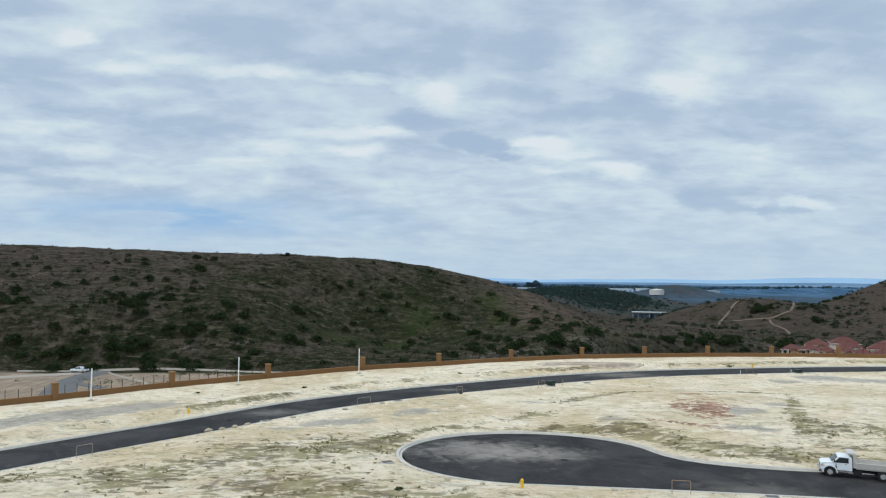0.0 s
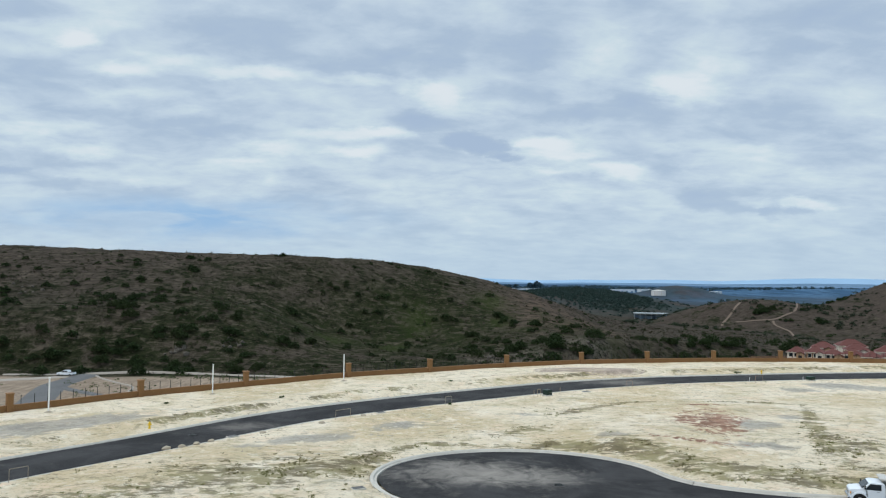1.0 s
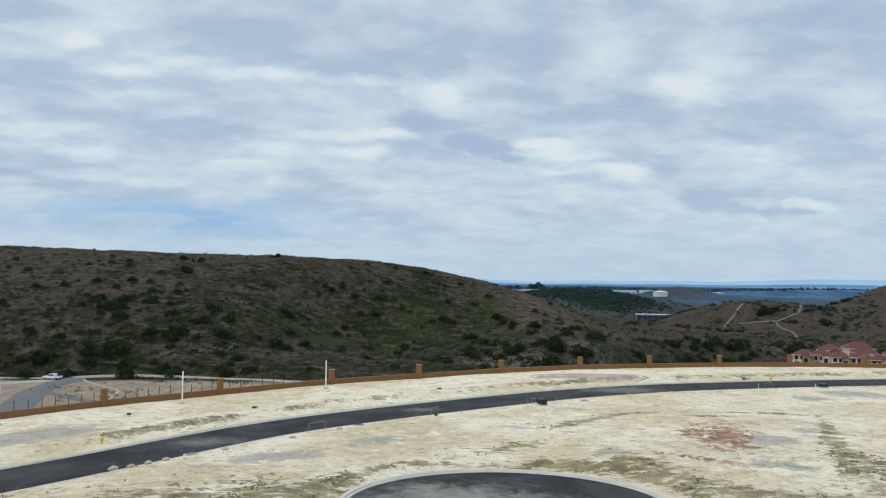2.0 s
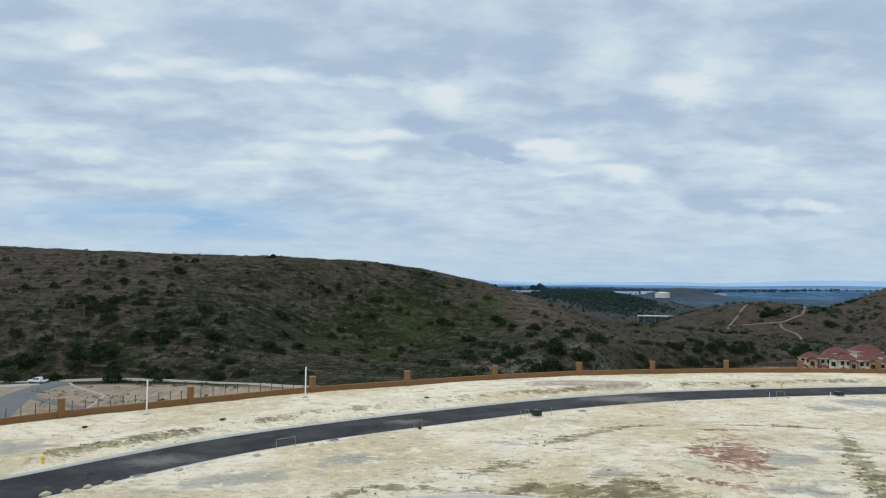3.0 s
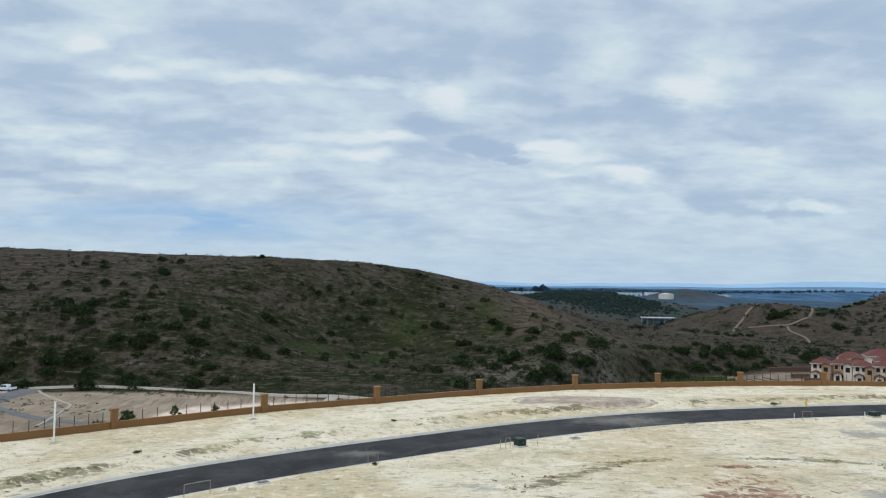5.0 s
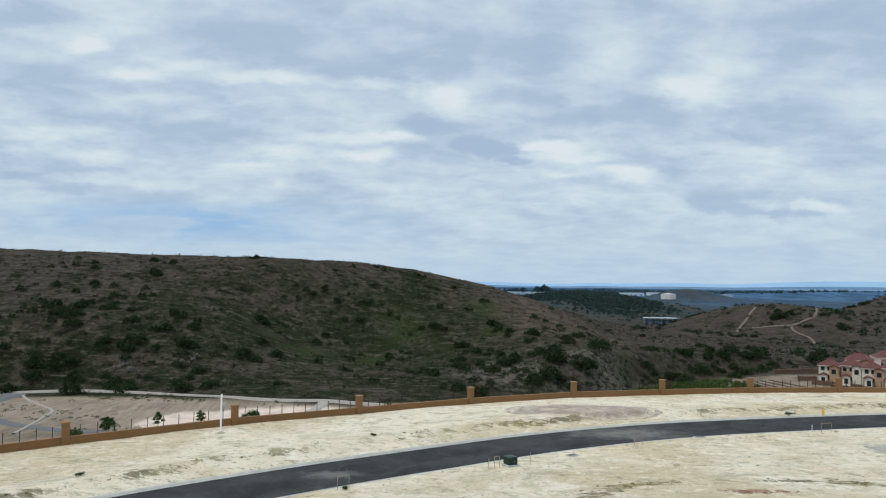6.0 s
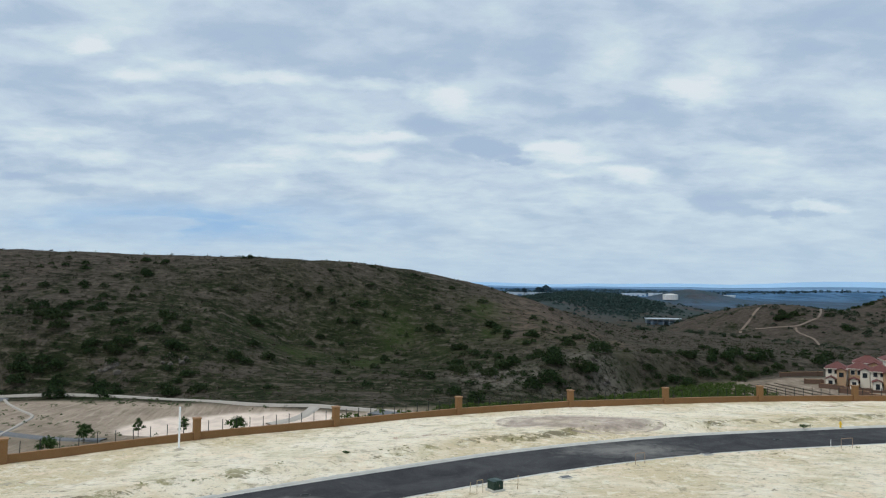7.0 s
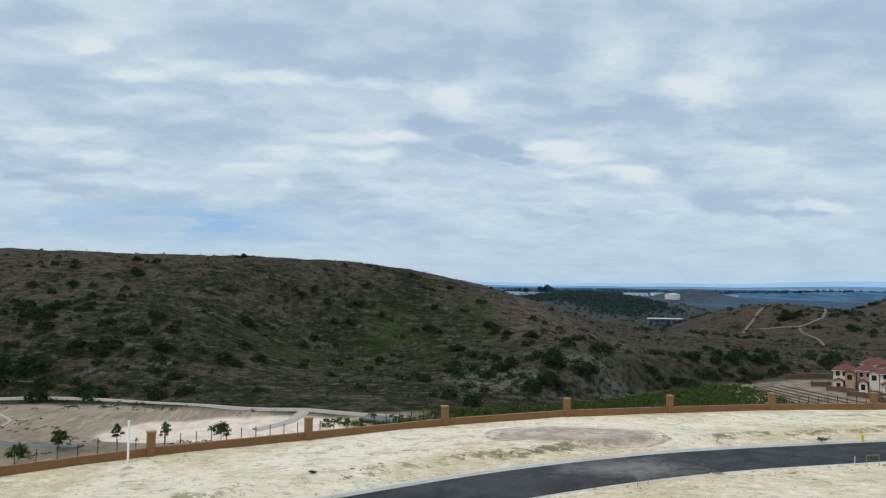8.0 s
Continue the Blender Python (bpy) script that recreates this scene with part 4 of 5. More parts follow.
    for sy in (-1, 1):
        wheel(t, 0.0, sy * 0.86, 0.48, 0.27, sy)
        wheel(t, -4.4, sy * 0.92, 0.48, 0.24, sy, True)
        part("battery_box", box((0.7, 0.3, 0.34), (-2.35, sy * 0.78, 0.62), 0.03), BLACK, t)
    return t


def pickup(m):
    t = base("pickup_truck", m, "white crew-cab pickup parked on the access road", "pickup truck")
    body = prism([(1.5, 0.5), (2.35, 0.5), (2.5, 0.7), (2.48, 1.05), (2.3, 1.14), (1.1, 1.2), (-2.9, 1.2), (-2.95, 0.6), (-2.0, 0.5)], 1.9, bevel=0.05)
    part("body", body, TRUCK_WHITE, t)
    part("cab", prism([(1.2, 1.15), (0.5, 1.78), (0.2, 1.86), (-0.9, 1.86), (-1.1, 1.78), (-1.35, 1.15)], 1.74, bevel=0.05), TRUCK_WHITE, t)
    part("windshield", prism([(1.17, 1.22), (0.54, 1.78), (0.6, 1.78), (1.22, 1.22)], 1.5), GLASS, t)
    for sy in (-1, 1):
        part("side_window", prism([(0.95, 1.24), (0.42, 1.72), (-0.1, 1.74), (-0.1, 1.24)], 0.03, at=sy * 0.87), GLASS, t)
        part("side_window", prism([(-0.2, 1.24), (-0.2, 1.74), (-0.92, 1.74), (-1.12, 1.24)], 0.03, at=sy * 0.87), GLASS, t)
        wheel(t, 1.75, sy * 0.84, 0.4, 0.26, sy)
        wheel(t, -1.85, sy * 0.84, 0.4, 0.26, sy)
        part("headlight", box((0.08, 0.34, 0.16), (2.46, sy * 0.7, 0.96), 0.02), LAMP, t)
    # flat black slab on the solid body stands in for the bed's shaded hollow
    part("bed_cavity", box((1.5, 1.6, 0.06), (-2.1, 0, 1.2)), BLACK, t)
    part("bumper", box((0.15, 1.8, 0.2), (2.5, 0, 0.58), 0.03), CHROME, t)
    return t


dump_truck(pose(29.8, 55.5, COURT_Z, 0, 0, 158) @ Matrix.Scale(0.77, 4))
pickup(pose(-118.6, 233.4, float(height(-118.6, 233.4)) + 0.32, 0, 0, 176))


# ---- street furniture ----
def hydrant(x, y, z, turn, size=1.0):
    h = base("fire_hydrant", pose(x, y, z, 0, 0, turn) @ Matrix.Scale(size, 4), "yellow cast-iron fire hydrant behind the kerb", "fire hydrant", "street hydrants")
    part("flange", rod((0, 0, 0), (0, 0, 0.06), 0.17, sides=16), YELLOW, h)
    barrel = rod((0, 0, 0.05), (0, 0, 0.62), 0.115, 0.105, 18)
    rod((0, 0, 0.58), (0, 0, 0.64), 0.15, sides=18, bm=barrel)
    part("barrel", barrel, YELLOW, h, smooth=False)
    cap = bmesh.new()
    bmesh.ops.create_uvsphere(cap, u_segments=16, v_segments=8, radius=0.13, matrix=Matrix.Translation((0, 0, 0.64)))
    rod((0, 0, 0.74), (0, 0, 0.82), 0.035, sides=6, bm=cap)
    part("bonnet", cap, YELLOW, h, smooth=True)
    for a in (0, 90, 180):
        d = Vector((math.cos(radians(a)), math.sin(radians(a)), 0))
        noz = rod(d * 0.08 + Vector((0, 0, 0.45)), d * 0.22 + Vector((0, 0, 0.45)), 0.065, sides=12)
        rod(d * 0.2 + Vector((0, 0, 0.45)), d * 0.25 + Vector((0, 0, 0.45)), 0.03, sides=6, bm=noz)
        part("nozzle", noz, YELLOW, h)


def cabinet(x, y, z, turn, w=0.8, dp=0.8, ht=0.64):
    c = base("transformer_cabinet", pose(x, y, z, 0, 0, turn), "dark green metal transformer cabinet on a concrete pad", "utility cabinet", "street transformers")
    part("pad", box((w + 0.2, dp + 0.2, 0.26), (0, 0, -0.03), 0.02), CONCRETE, c, "concrete pad")
    part("body", box((w, dp, ht - 0.1), (0, 0, 0.1 + (ht - 0.1) / 2), 0.02), GREEN_BOX, c)
    lid = prism([(-w / 2 - 0.03, ht), (w / 2 + 0.03, ht), (w / 2 + 0.03, ht + 0.05), (0, ht + 0.1), (-w / 2 - 0.03, ht + 0.05)], dp + 0.06, bevel=0.012)
    part("lid", lid, GREEN_BOX, c)
    for sx in (-1, 1):
        part("door", box((w / 2 - 0.04, 0.03, ht - 0.24), (sx * w / 4, -dp / 2 - 0.012, 0.1 + ht / 2), 0.008), GREEN_BOX, c)
    part("handle", box((0.04, 0.05, 0.16), (0.06, -dp / 2 - 0.04, ht * 0.6), 0.01), GALV, c)


def pipe_frame(x, y, z, turn, w=1.7, ht=0.9, mat=GALV, colour="grey"):
    f = base("pipe_barrier", pose(x, y, z, 0, 0, turn), f"{colour} bent pipe barrier beside the kerb", "barrier", "kerbside pipe barriers")
    for sx in (-1, 1):
        part("leg", rod((sx * w / 2, 0, -0.25), (sx * w / 2, 0, ht - 0.04), 0.022), mat, f)
        elbow = rod((sx * w / 2, 0, ht - 0.05), (sx * (w / 2 - 0.05), 0, ht), 0.026)
        part("elbow", elbow, mat, f)
    part("top_rail", rod((-w / 2 + 0.04, 0, ht), (w / 2 - 0.04, 0, ht), 0.026), mat, f)


def white_pole(x, y, lean):
    z = float(height(x, y))
    p = base("marker_pole", pose(x, y, z, lean, 0.4 * lean, 20 * lean), "tall white marker pole set in pale soil", "pole", "white marker poles")
    part("shaft", box((0.13, 0.13, 4.0), (0, 0, 1.62), 0.012), WHITE_PVC, p)
    part("cap", box((0.16, 0.16, 0.05), (0, 0, 3.63), 0.012), WHITE_PVC, p)
    heap = bmesh.new()
    bmesh.ops.create_cone(heap, cap_ends=True, segments=14, radius1=0.5, radius2=0.12, depth=0.22, matrix=Matrix.Translation((0, 0, 0.05)))
    for v in heap.verts:
        v.co += 0.05 * noise.noise_vector(v.co * 3)
    part("footing", heap, ROCK, p, "heaped soil footing")


def ground_at(x, y):
    return float(pad_height(np.array([x]), np.array([y]), False)[0][0])


for x, y, turn in ((6.25, 50.35, 80), (-25.3, 74.7, 20), (52.6, 120.9, -70)):
    hydrant(x, y, ground_at(x, y) - 0.02, turn, 0.8)
cabinet(15.0, 95.6, ground_at(15.0, 95.6) + 0.04, 32)
cabinet(56.4, 113.2, ground_at(56.4, 113.2) + 0.04, 15, 0.9, 0.8, 0.5)
for x, y, turn, w, mat, colour in ((-7.9, 80.0, 44, 1.8, GALV, "grey"), (2.8, 88.9, 36, 0.9, GALV, "grey"), (16.7, 49.35, -8, 1.2, RUST, "orange"), (-27.2, 57.6, 50, 1.2, GALV, "grey"),
                                   (27.3, 104.0, 28, 1.0, RUST, "orange"), (47.8, 110.9, 18, 1.3, RUST, "orange"), (13.9, 94.9, 34, 0.5, WOOD, "wooden")):
    pipe_frame(x, y, ground_at(x, y), turn, w, 0.9, mat, colour)
for k, (x, y) in enumerate(((-26.2, 95.2), (-11.7, 106.45), (-39.4, 82.8))):
    white_pole(x, y, (0.4, -0.3, 0.6, -0.5)[k])


def manhole(x, y, z):
    c = base("manhole_cover", pose(x, y, z), "round dark iron manhole cover in a concrete collar", "manhole cover", "street manholes")
    part("collar", rod((0, 0, -0.1), (0, 0, 0.012), 0.62, sides=32), ASPHALT, c, "dark patched collar")
    lid = rod((0, 0, -0.05), (0, 0, 0.024), 0.36, sides=28)
    for k in range(-2, 3):
        box((0.5, 0.03, 0.012), (0, k * 0.11, 0.028), bm=lid)
    part("lid", lid, IRON, c)


for x, y in ((43.2, 114.6), (1.9, 94.3), (-20.5, 72.6), (66, 119.6)):
    manhole(x, y, ROAD_Z + 0.045 + float(sag(x, y)))
manhole(10.5, 58.6, COURT_Z + 0.004)


def meter_box(x, y, turn):
    b = base("meter_box", pose(x, y, ground_at(x, y), 0, 0, turn), "grey concrete meter box lid lying in the soil", "meter box", "kerbside meter boxes")
    part("rim", box((0.95, 0.62, 0.3), (0, 0, -0.06), 0.02), CONCRETE, b)
    part("lid", box((0.78, 0.45, 0.03), (0, 0, 0.105), 0.008), OLD_ASPHALT, b, "dark lid")


for x, y, turn in ((-3.4, 56.3, 30), (22.5, 48.9, -8), (-4.4, 83.2, 40), (20.5, 99.3, 28), (34, 107.6, 20), (-16.5, 71.4, 50)):
    meter_box(x, y, turn)


def slab_rocks():
    rng = np.random.default_rng(4)
    for x, y, r in ((-20.6, 67.0, 0.36), (-18.7, 68.6, 0.3), (-19.6, 67.6, 0.3), (-17.8, 69.6, 0.3), (-14.2, 73.0, 0.32), (-9.6, 77.4, 0.3), (-6.0, 81.4, 0.3), (3.6, 50.9, 0.2), (12.4, 49.9, 0.2), (1.2, 51.9, 0.2)):
        bm = bmesh.new()
        bmesh.ops.create_icosphere(bm, subdivisions=2, radius=r)
        for v in bm.verts:
            v.co += 0.4 * r * noise.noise_vector(v.co * 2.2 / r * 0.5 + Vector((x, y, 0)))
            v.co.z *= 0.55
        ob = part("boulder", bm, ROCK)
        ob.matrix_basis = pose(x, y, ground_at(x, y) + 0.12 * r, 0, 0, float(rng.uniform(0, 360)))
        tagged(ob, "pale broken rock lying beside the kerb", "rock", "kerbside rocks")


slab_rocks()


# ---- plants ----
def leaves(name, mat, centres, radii, counts, size, squash=0.7, seed=1, upright=0.0, parent=None, shell=0.55):
    """Clumps of small separate leaf blades round each centre, as one mesh."""
    rng = np.random.default_rng(seed)
    idx = np.repeat(np.arange(len(centres)), counts)
    n = len(idx)
    d = rng.normal(size=(n, 3))
    d /= np.linalg.norm(d, axis=1)[:, None]
    d[:, 2] = np.abs(d[:, 2]) * 1.2 - 0.2
    lump = 1 + 0.35 * np.sin(d[:, 0] * 5 + idx * 1.3) * np.cos(d[:, 1] * 4 + idx * 2.1)
    r = radii[idx] * (shell + (1 - shell) * rng.random(n)) * lump
    p = centres[idx] + d * r[:, None] * np.array([1, 1, squash])
    a, b = rng.normal(size=(2, n, 3))
    a[:, 2] += upright
    a /= np.linalg.norm(a, axis=1)[:, None]
    b -= a * (a * b).sum(1)[:, None]
    b /= np.linalg.norm(b, axis=1)[:, None]
    s = (size * (0.6 + 0.8 * rng.random(n)) * np.clip(radii[idx], 0.4, 3) ** 0.5)[:, None]
    v = np.stack([p - a * s * 0.6 - b * s * 0.45, p - a * s * 0.5 + b * s * 0.5, p + a * s * 0.8], 1).reshape(-1, 3)
    me = bpy.data.meshes.new(name)
    me.vertices.add(3 * n)
    me.vertices.foreach_set("co", v.astype(np.float32).ravel())
    me.loops.add(3 * n)
    me.loops.foreach_set("vertex_index", np.arange(3 * n, dtype=np.int32))
    me.polygons.add(n)
    me.polygons.foreach_set("loop_start", np.arange(0, 3 * n, 3, dtype=np.int32))
    me.update(calc_edges=True)
    me.materials.append(mat)
    ob = new(name, me)
    ob.parent = parent
    return ob


def foot_of(x, y):
    u = (x - 7.6) / np.maximum(y - 26, 40)
    return np.interp(u, SIDE[:, 0], SIDE[:, 1]), np.interp(u, SIDE[:, 0], SIDE[:, 4])


def scatter(n, x0, x1, y0, y1, seed, keep):
    rng = np.random.default_rng(seed)
    x, y = rng.uniform(x0, x1, n), rng.uniform(y0, y1, n)
    k = rng.random(n) < keep(x, y)
    return x[k], y[k], rng


# the largest bushes of the canyon side: place and half width
WEST_BUSHES = ((-126, 305, 2.2), (-111, 297, 2.3), (-103, 302, 2.0), (-110, 320, 3.7), (-120, 318, 1.8), (-136, 324, 2.6), (-122, 333, 1.7), (-116, 334, 2.7), (-108, 333, 2.7), (-77, 343, 2.4),
    (-80, 313, 2.0), (-120, 267, 3.2), (-119, 258, 2.1), (-75, 273, 2.7), (-83, 275, 1.8), (-100, 259, 3.4), (-91, 260, 4.0), (-90, 264, 1.4), (-113, 250, 4.1), (-102, 244, 3.1),
    (-86, 244, 3.4), (-79, 246, 2.0), (-81, 253, 1.5), (-68, 245, 2.4), (-63, 251, 3.3), (-74, 263, 3.5), (-63, 265, 2.0))
MIDDLE_BUSHES = ((-59, 266, 1.9), (-75, 257, 1.4), (-82, 270, 1.3), (-41, 242, 2.3), (-61, 304, 3.4), (-54, 323, 2.2), (-103, 249, 1.6), (-54, 300, 1.7), (-52, 328, 3.0), (-44, 331, 2.3),
    (-42, 343, 1.8), (-35, 351, 2.0), (-23, 357, 1.9), (-6, 364, 2.1), (-26, 342, 2.4), (-33, 332, 1.7), (-38, 327, 2.3), (-25, 330, 3.2), (-16, 328, 2.1), (-12, 327, 1.7),
    (-28, 320, 2.2), (-26, 315, 1.6), (5, 321, 3.1), (24, 350, 2.8), (16, 338, 1.8), (1, 353, 2.1))
EAST_BUSHES = ((26, 325, 3.3), (30, 318, 3.6), (12, 304, 3.1), (12, 281, 3.4), (-7, 303, 1.5), (-24, 265, 2.0), (-13, 249, 2.1), (-43, 277, 1.4), (-36, 281, 1.9), (20, 253, 3.3),
    (50, 323, 1.8), (66, 349, 2.0), (67, 307, 2.1), (111, 417, 2.5), (85, 312, 2.5), (50, 271, 3.3), (55, 272, 2.7), (41, 264, 1.9), (43, 259, 1.4), (63, 278, 1.7),
    (78, 289, 3.2), (88, 294, 3.6), (39, 312, 3.6))
CANYON_BUSHES = ((110, 315, 3.2), (120, 355, 2.5), (143, 361, 3.0), (212, 554, 3.8), (238, 584, 4.0), (96, 305, 2.4), (119, 316, 2.9), (172, 372, 2.2), (195, 402, 2.1), (91, 304, 2.1),
    (121, 313, 3.2), (131, 316, 3.2), (145, 325, 2.6), (78, 285, 2.5), (94, 298, 3.0), (111, 310, 2.5))
HILL_BUSHES = ((310, 593, 5.2), (305, 564, 3.8), (200, 413, 2.0), (327, 628, 3.9), (365, 654, 4.1), (282, 618, 7.7), (270, 617, 6.9), (290, 618, 5.4), (286, 600, 3.7), (311, 618, 3.5),
    (356, 655, 3.7))


def chaparral():
    def dense(x, y):
        f, r = foot_of(x, y)
        on = (y > f - 1) & (y < r + 25)
        low = 1 - ease(y, f + 40, f + 120)
        east = 1 - 0.55 * ease(x, 40, 110)
        return on * east * (0.07 + 0.45 * ease(value(x, y, 30, 41), 0.10, 0.42) + 0.65 * low * ease(value(x, y, 18, 42), -0.2, 0.3)) + 0.45 * (y > f - 4) * (y < f + 20) * (x > 45) * (x < 135) * ease(value(x, y, 11, 47), -0.3, 0.3)

    x, y, rng = scatter(15000, -310, 320, 208, 640, 5, dense)
    f, top = foot_of(x, y)
    r = (0.45 + 1.7 * rng.random(len(x)) ** 2.4) * (1 - 0.55 * ease(y, top - 22, top - 8) * (y < top + 40)) * (1 - 0.3 * ease(x, 40, 110) * (y > f + 22)) * (1 + 0.35 * (x > 25) * (y < f + 20)) * (1 + 0.45 * (1 - ease(y, f + 10, f + 70)))
    known = np.array(WEST_BUSHES + MIDDLE_BUSHES + EAST_BUSHES + CANYON_BUSHES + HILL_BUSHES, float)
    known[:, 1] = np.maximum(known[:, 1], np.where(known[:, 0] < 20, foot_of(known[:, 0], known[:, 1])[0] + 3.0 + 0.5 * known[:, 2], 0.0))
    # a large bush is several crowns grown together
    many = np.repeat(known, 4, 0)
    spread = rng.normal(size=(len(many), 2)) * many[:, 2:] * np.array([0.62, 0.40])
    x, y = np.r_[x, many[:, 0] + spread[:, 0]], np.r_[y, many[:, 1] + spread[:, 1]]
    r = np.r_[r, many[:, 2] * rng.uniform(0.36, 0.62, len(many))]
    c = np.stack([x, y, height(x, y) + 0.25 * r], 1)
    ob = leaves("chaparral", SCRUB, c, r, np.clip((r * r * 95).astype(int), 45, 900), 0.235, 0.8, 6, 0, None, 0.6)
    tagged(ob, "dark green chaparral bushes scattered over the canyon side", "shrubs", kind="stuff")
    x, y, rng = scatter(26000, -310, 320, 208, 520, 7, lambda x, y: (y > foot_of(x, y)[0]) * (y < foot_of(x, y)[1] + 12) * (0.25 + 0.5 * ease(value(x, y, 12, 43), -0.2, 0.4)))
    r = 0.35 + 0.7 * rng.random(len(x)) ** 2
    ob = leaves("dry_brush", BRUSH, np.stack([x, y, height(x, y) + 0.1], 1), r, np.full(len(x), 11), 0.36, 0.6, 8, 0.8)
    tagged(ob, "grey-brown dry sage brush covering the canyon side", "brush", kind="stuff")
    x, y, rng = scatter(9000, 130, 560, 400, 860, 9, lambda x, y: (y > foot_of(x, y)[1] - 30) * (0.08 + 0.6 * ease(value(x, y, 40, 44), 0.05, 0.4)))
    r = 0.9 + 2.4 * rng.random(len(x)) ** 2.5
    ob = leaves("hillside_shrubs", FAR_SCRUB, np.stack([x, y, height(x, y) + 0.2 * r], 1), r, np.full(len(x), 60), 0.42, 0.7, 10)
    tagged(ob, "dark shrubs on the farther hills", "shrubs", kind="stuff")
    x, y, rng = scatter(30000, 60, 460, 850, 1350, 12, lambda x, y: np.clip(0.015 + 0.55 * ease(gauss(x, y, 235, 1070, 75, 90) + gauss(x, y, 150, 1150, 60, 80) + 0.35 * value(x, y, 60, 45), 0.3, 0.8), 0, 1))
    r = 1.6 + 2.4 * rng.random(len(x)) ** 2
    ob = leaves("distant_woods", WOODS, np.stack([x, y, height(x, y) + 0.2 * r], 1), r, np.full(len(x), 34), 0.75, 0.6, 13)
    tagged(ob, "dark woods on the distant hills", "woods", kind="stuff")
    x, y, rng = scatter(6500, -200, 2900, 2500, 4700, 14, lambda x, y: 0.15 + 0.8 * ease(value(x, y, 300, 46), 0.0, 0.35))
    r = 4 + 5 * rng.random(len(x)) ** 3
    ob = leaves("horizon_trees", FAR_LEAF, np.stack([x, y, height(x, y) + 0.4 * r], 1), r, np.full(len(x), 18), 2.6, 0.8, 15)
    tagged(ob, "haze-tinted trees on the plain at the horizon", "woods", kind="stuff")


chaparral()


def grove():
    def dense(x, y):
        f, _ = foot_of(x, y)
        s = (y - np.interp(x, WX, WY)) * 0.82
        band = ease(x, -2, 14) * (1 - ease(x, 104, 116)) * (y < f - 7) * (s > 42)
        return band * (0.65 + 0.35 * ease(value(x, y, 9, 51), -0.5, 0.2)) + 0.5 * (np.hypot((x + 5.2) / 12, (y - 208.5) / 5) < 1)

    x, y, rng = scatter(11000, -24, 118, 185, 300, 16, dense)
    r = 0.45 + 0.5 * rng.random(len(x))
    ob = leaves("citrus_grove", GROVE, np.stack([x, y, height(x, y) + 0.5 * r], 1), r, np.full(len(x), 52), 0.27, 0.8, 17)
    tagged(ob, "bright green rows of young trees on the valley floor", "grove", kind="stuff")


grove()


def young_tree(x, y, ht, spread, seed, label):
    rng = random.Random(seed)
    z = float(height(x, y))
    t = base("young_tree", pose(x, y, z, 0, 0, rng.uniform(0, 360)), label, "tree", "young trees below the wall")
    trunk = rod((0, 0, -0.3), (0.05, 0, ht * 0.45), 0.09 * ht / 4, 0.06 * ht / 4, 8)
    rod((0.05, 0, ht * 0.45), (0, 0.05, ht * 0.85), 0.06 * ht / 4, 0.02, 8, trunk)
    tips = []
    for k in range(9):
        a, lev = k * 2.4 + rng.uniform(-0.4, 0.4), ht * (0.25 + 0.6 * k / 9)
        out = spread * (1 - 0.5 * k / 9) * rng.uniform(0.6, 1.0)
        tip = (math.cos(a) * out, math.sin(a) * out, lev + 0.25 * out + 0.2)
        rod((0, 0, lev), tip, 0.03 * ht / 4, 0.008, 6, trunk)
        tips.append(tip)
    part("trunk", trunk, BARK, t)
    tips += [(0, 0, ht * 0.8), (0.1, 0, ht * 0.95), (0, 0, ht * 0.6)]
    c = np.array(tips)
    r = np.array([spread * rng.uniform(0.32, 0.55) for _ in tips])
    leaves("crown", LEAF, c, r, np.full(len(tips), 150), 0.22, 1.0, seed, 0, t, 0.25)


for k, (x, y, ht, sp) in enumerate(((-51.0, 186.0, 3.6, 1.1), (-44.9, 194.0, 4.0, 1.1), (-32.4, 190.0, 3.2, 2.1), (-58.7, 180.0, 3.4, 1.6), (-59.9, 170.0, 2.8, 1.9))):
    young_tree(x, y, ht, sp, 60 + k, "slender young tree with sparse green leaves" if sp < 1.5 else "bushy young tree with a broad green crown")


def stake(x, y, ht, mat, label, lean=0.0):
    s = part("survey_stake", box((0.05, 0.04, ht + 0.3), (0, 0, ht / 2 - 0.1), 0.006), mat)
    s.matrix_basis = pose(x, y, ground_at(x, y), lean, 0.5 * lean, 31 * lean)
    tagged(s, label, "stake", "kerbside survey stakes")


for x, y, ht, lean in ((46.6, 111.4, 0.6, 2), (55.0, 112.6, 0.6, -2), (16.6, 96.0, 0.9, 3), (13.2, 94.6, 0.8, -3)):
    stake(x, y, ht, WHITE_PVC if x > 40 else WOOD, "white painted survey stake beside the kerb" if x > 40 else "bare wooden survey stake by the cabinet", lean)


def roadside_shrub(x, y, r, seed):
    z = ground_at(x, y)
    s = base("roadside_shrub", pose(x, y, z), "small dark green shrub on the soil bank", "shrub", "roadside shrubs")
    stem = rod((0, 0, -0.1), (0.05, 0, r * 0.5), 0.03, 0.015, 6)
    for k in range(5):
        a = k * 1.26
        rod((0, 0, 0.02), (math.cos(a) * r * 0.6, math.sin(a) * r * 0.6, r * 0.4), 0.015, 0.006, 5, stem)
    part("stem", stem, BARK, s)
    rng = np.random.default_rng(seed)
    c = np.stack([rng.normal(0, r * 0.35, 7), rng.normal(0, r * 0.35, 7), np.full(7, r * 0.3)], 1)
    leaves("foliage", LEAF, c, np.full(7, r * 0.45), np.full(7, 60), 0.09, 0.8, seed, 0, s, 0.3)


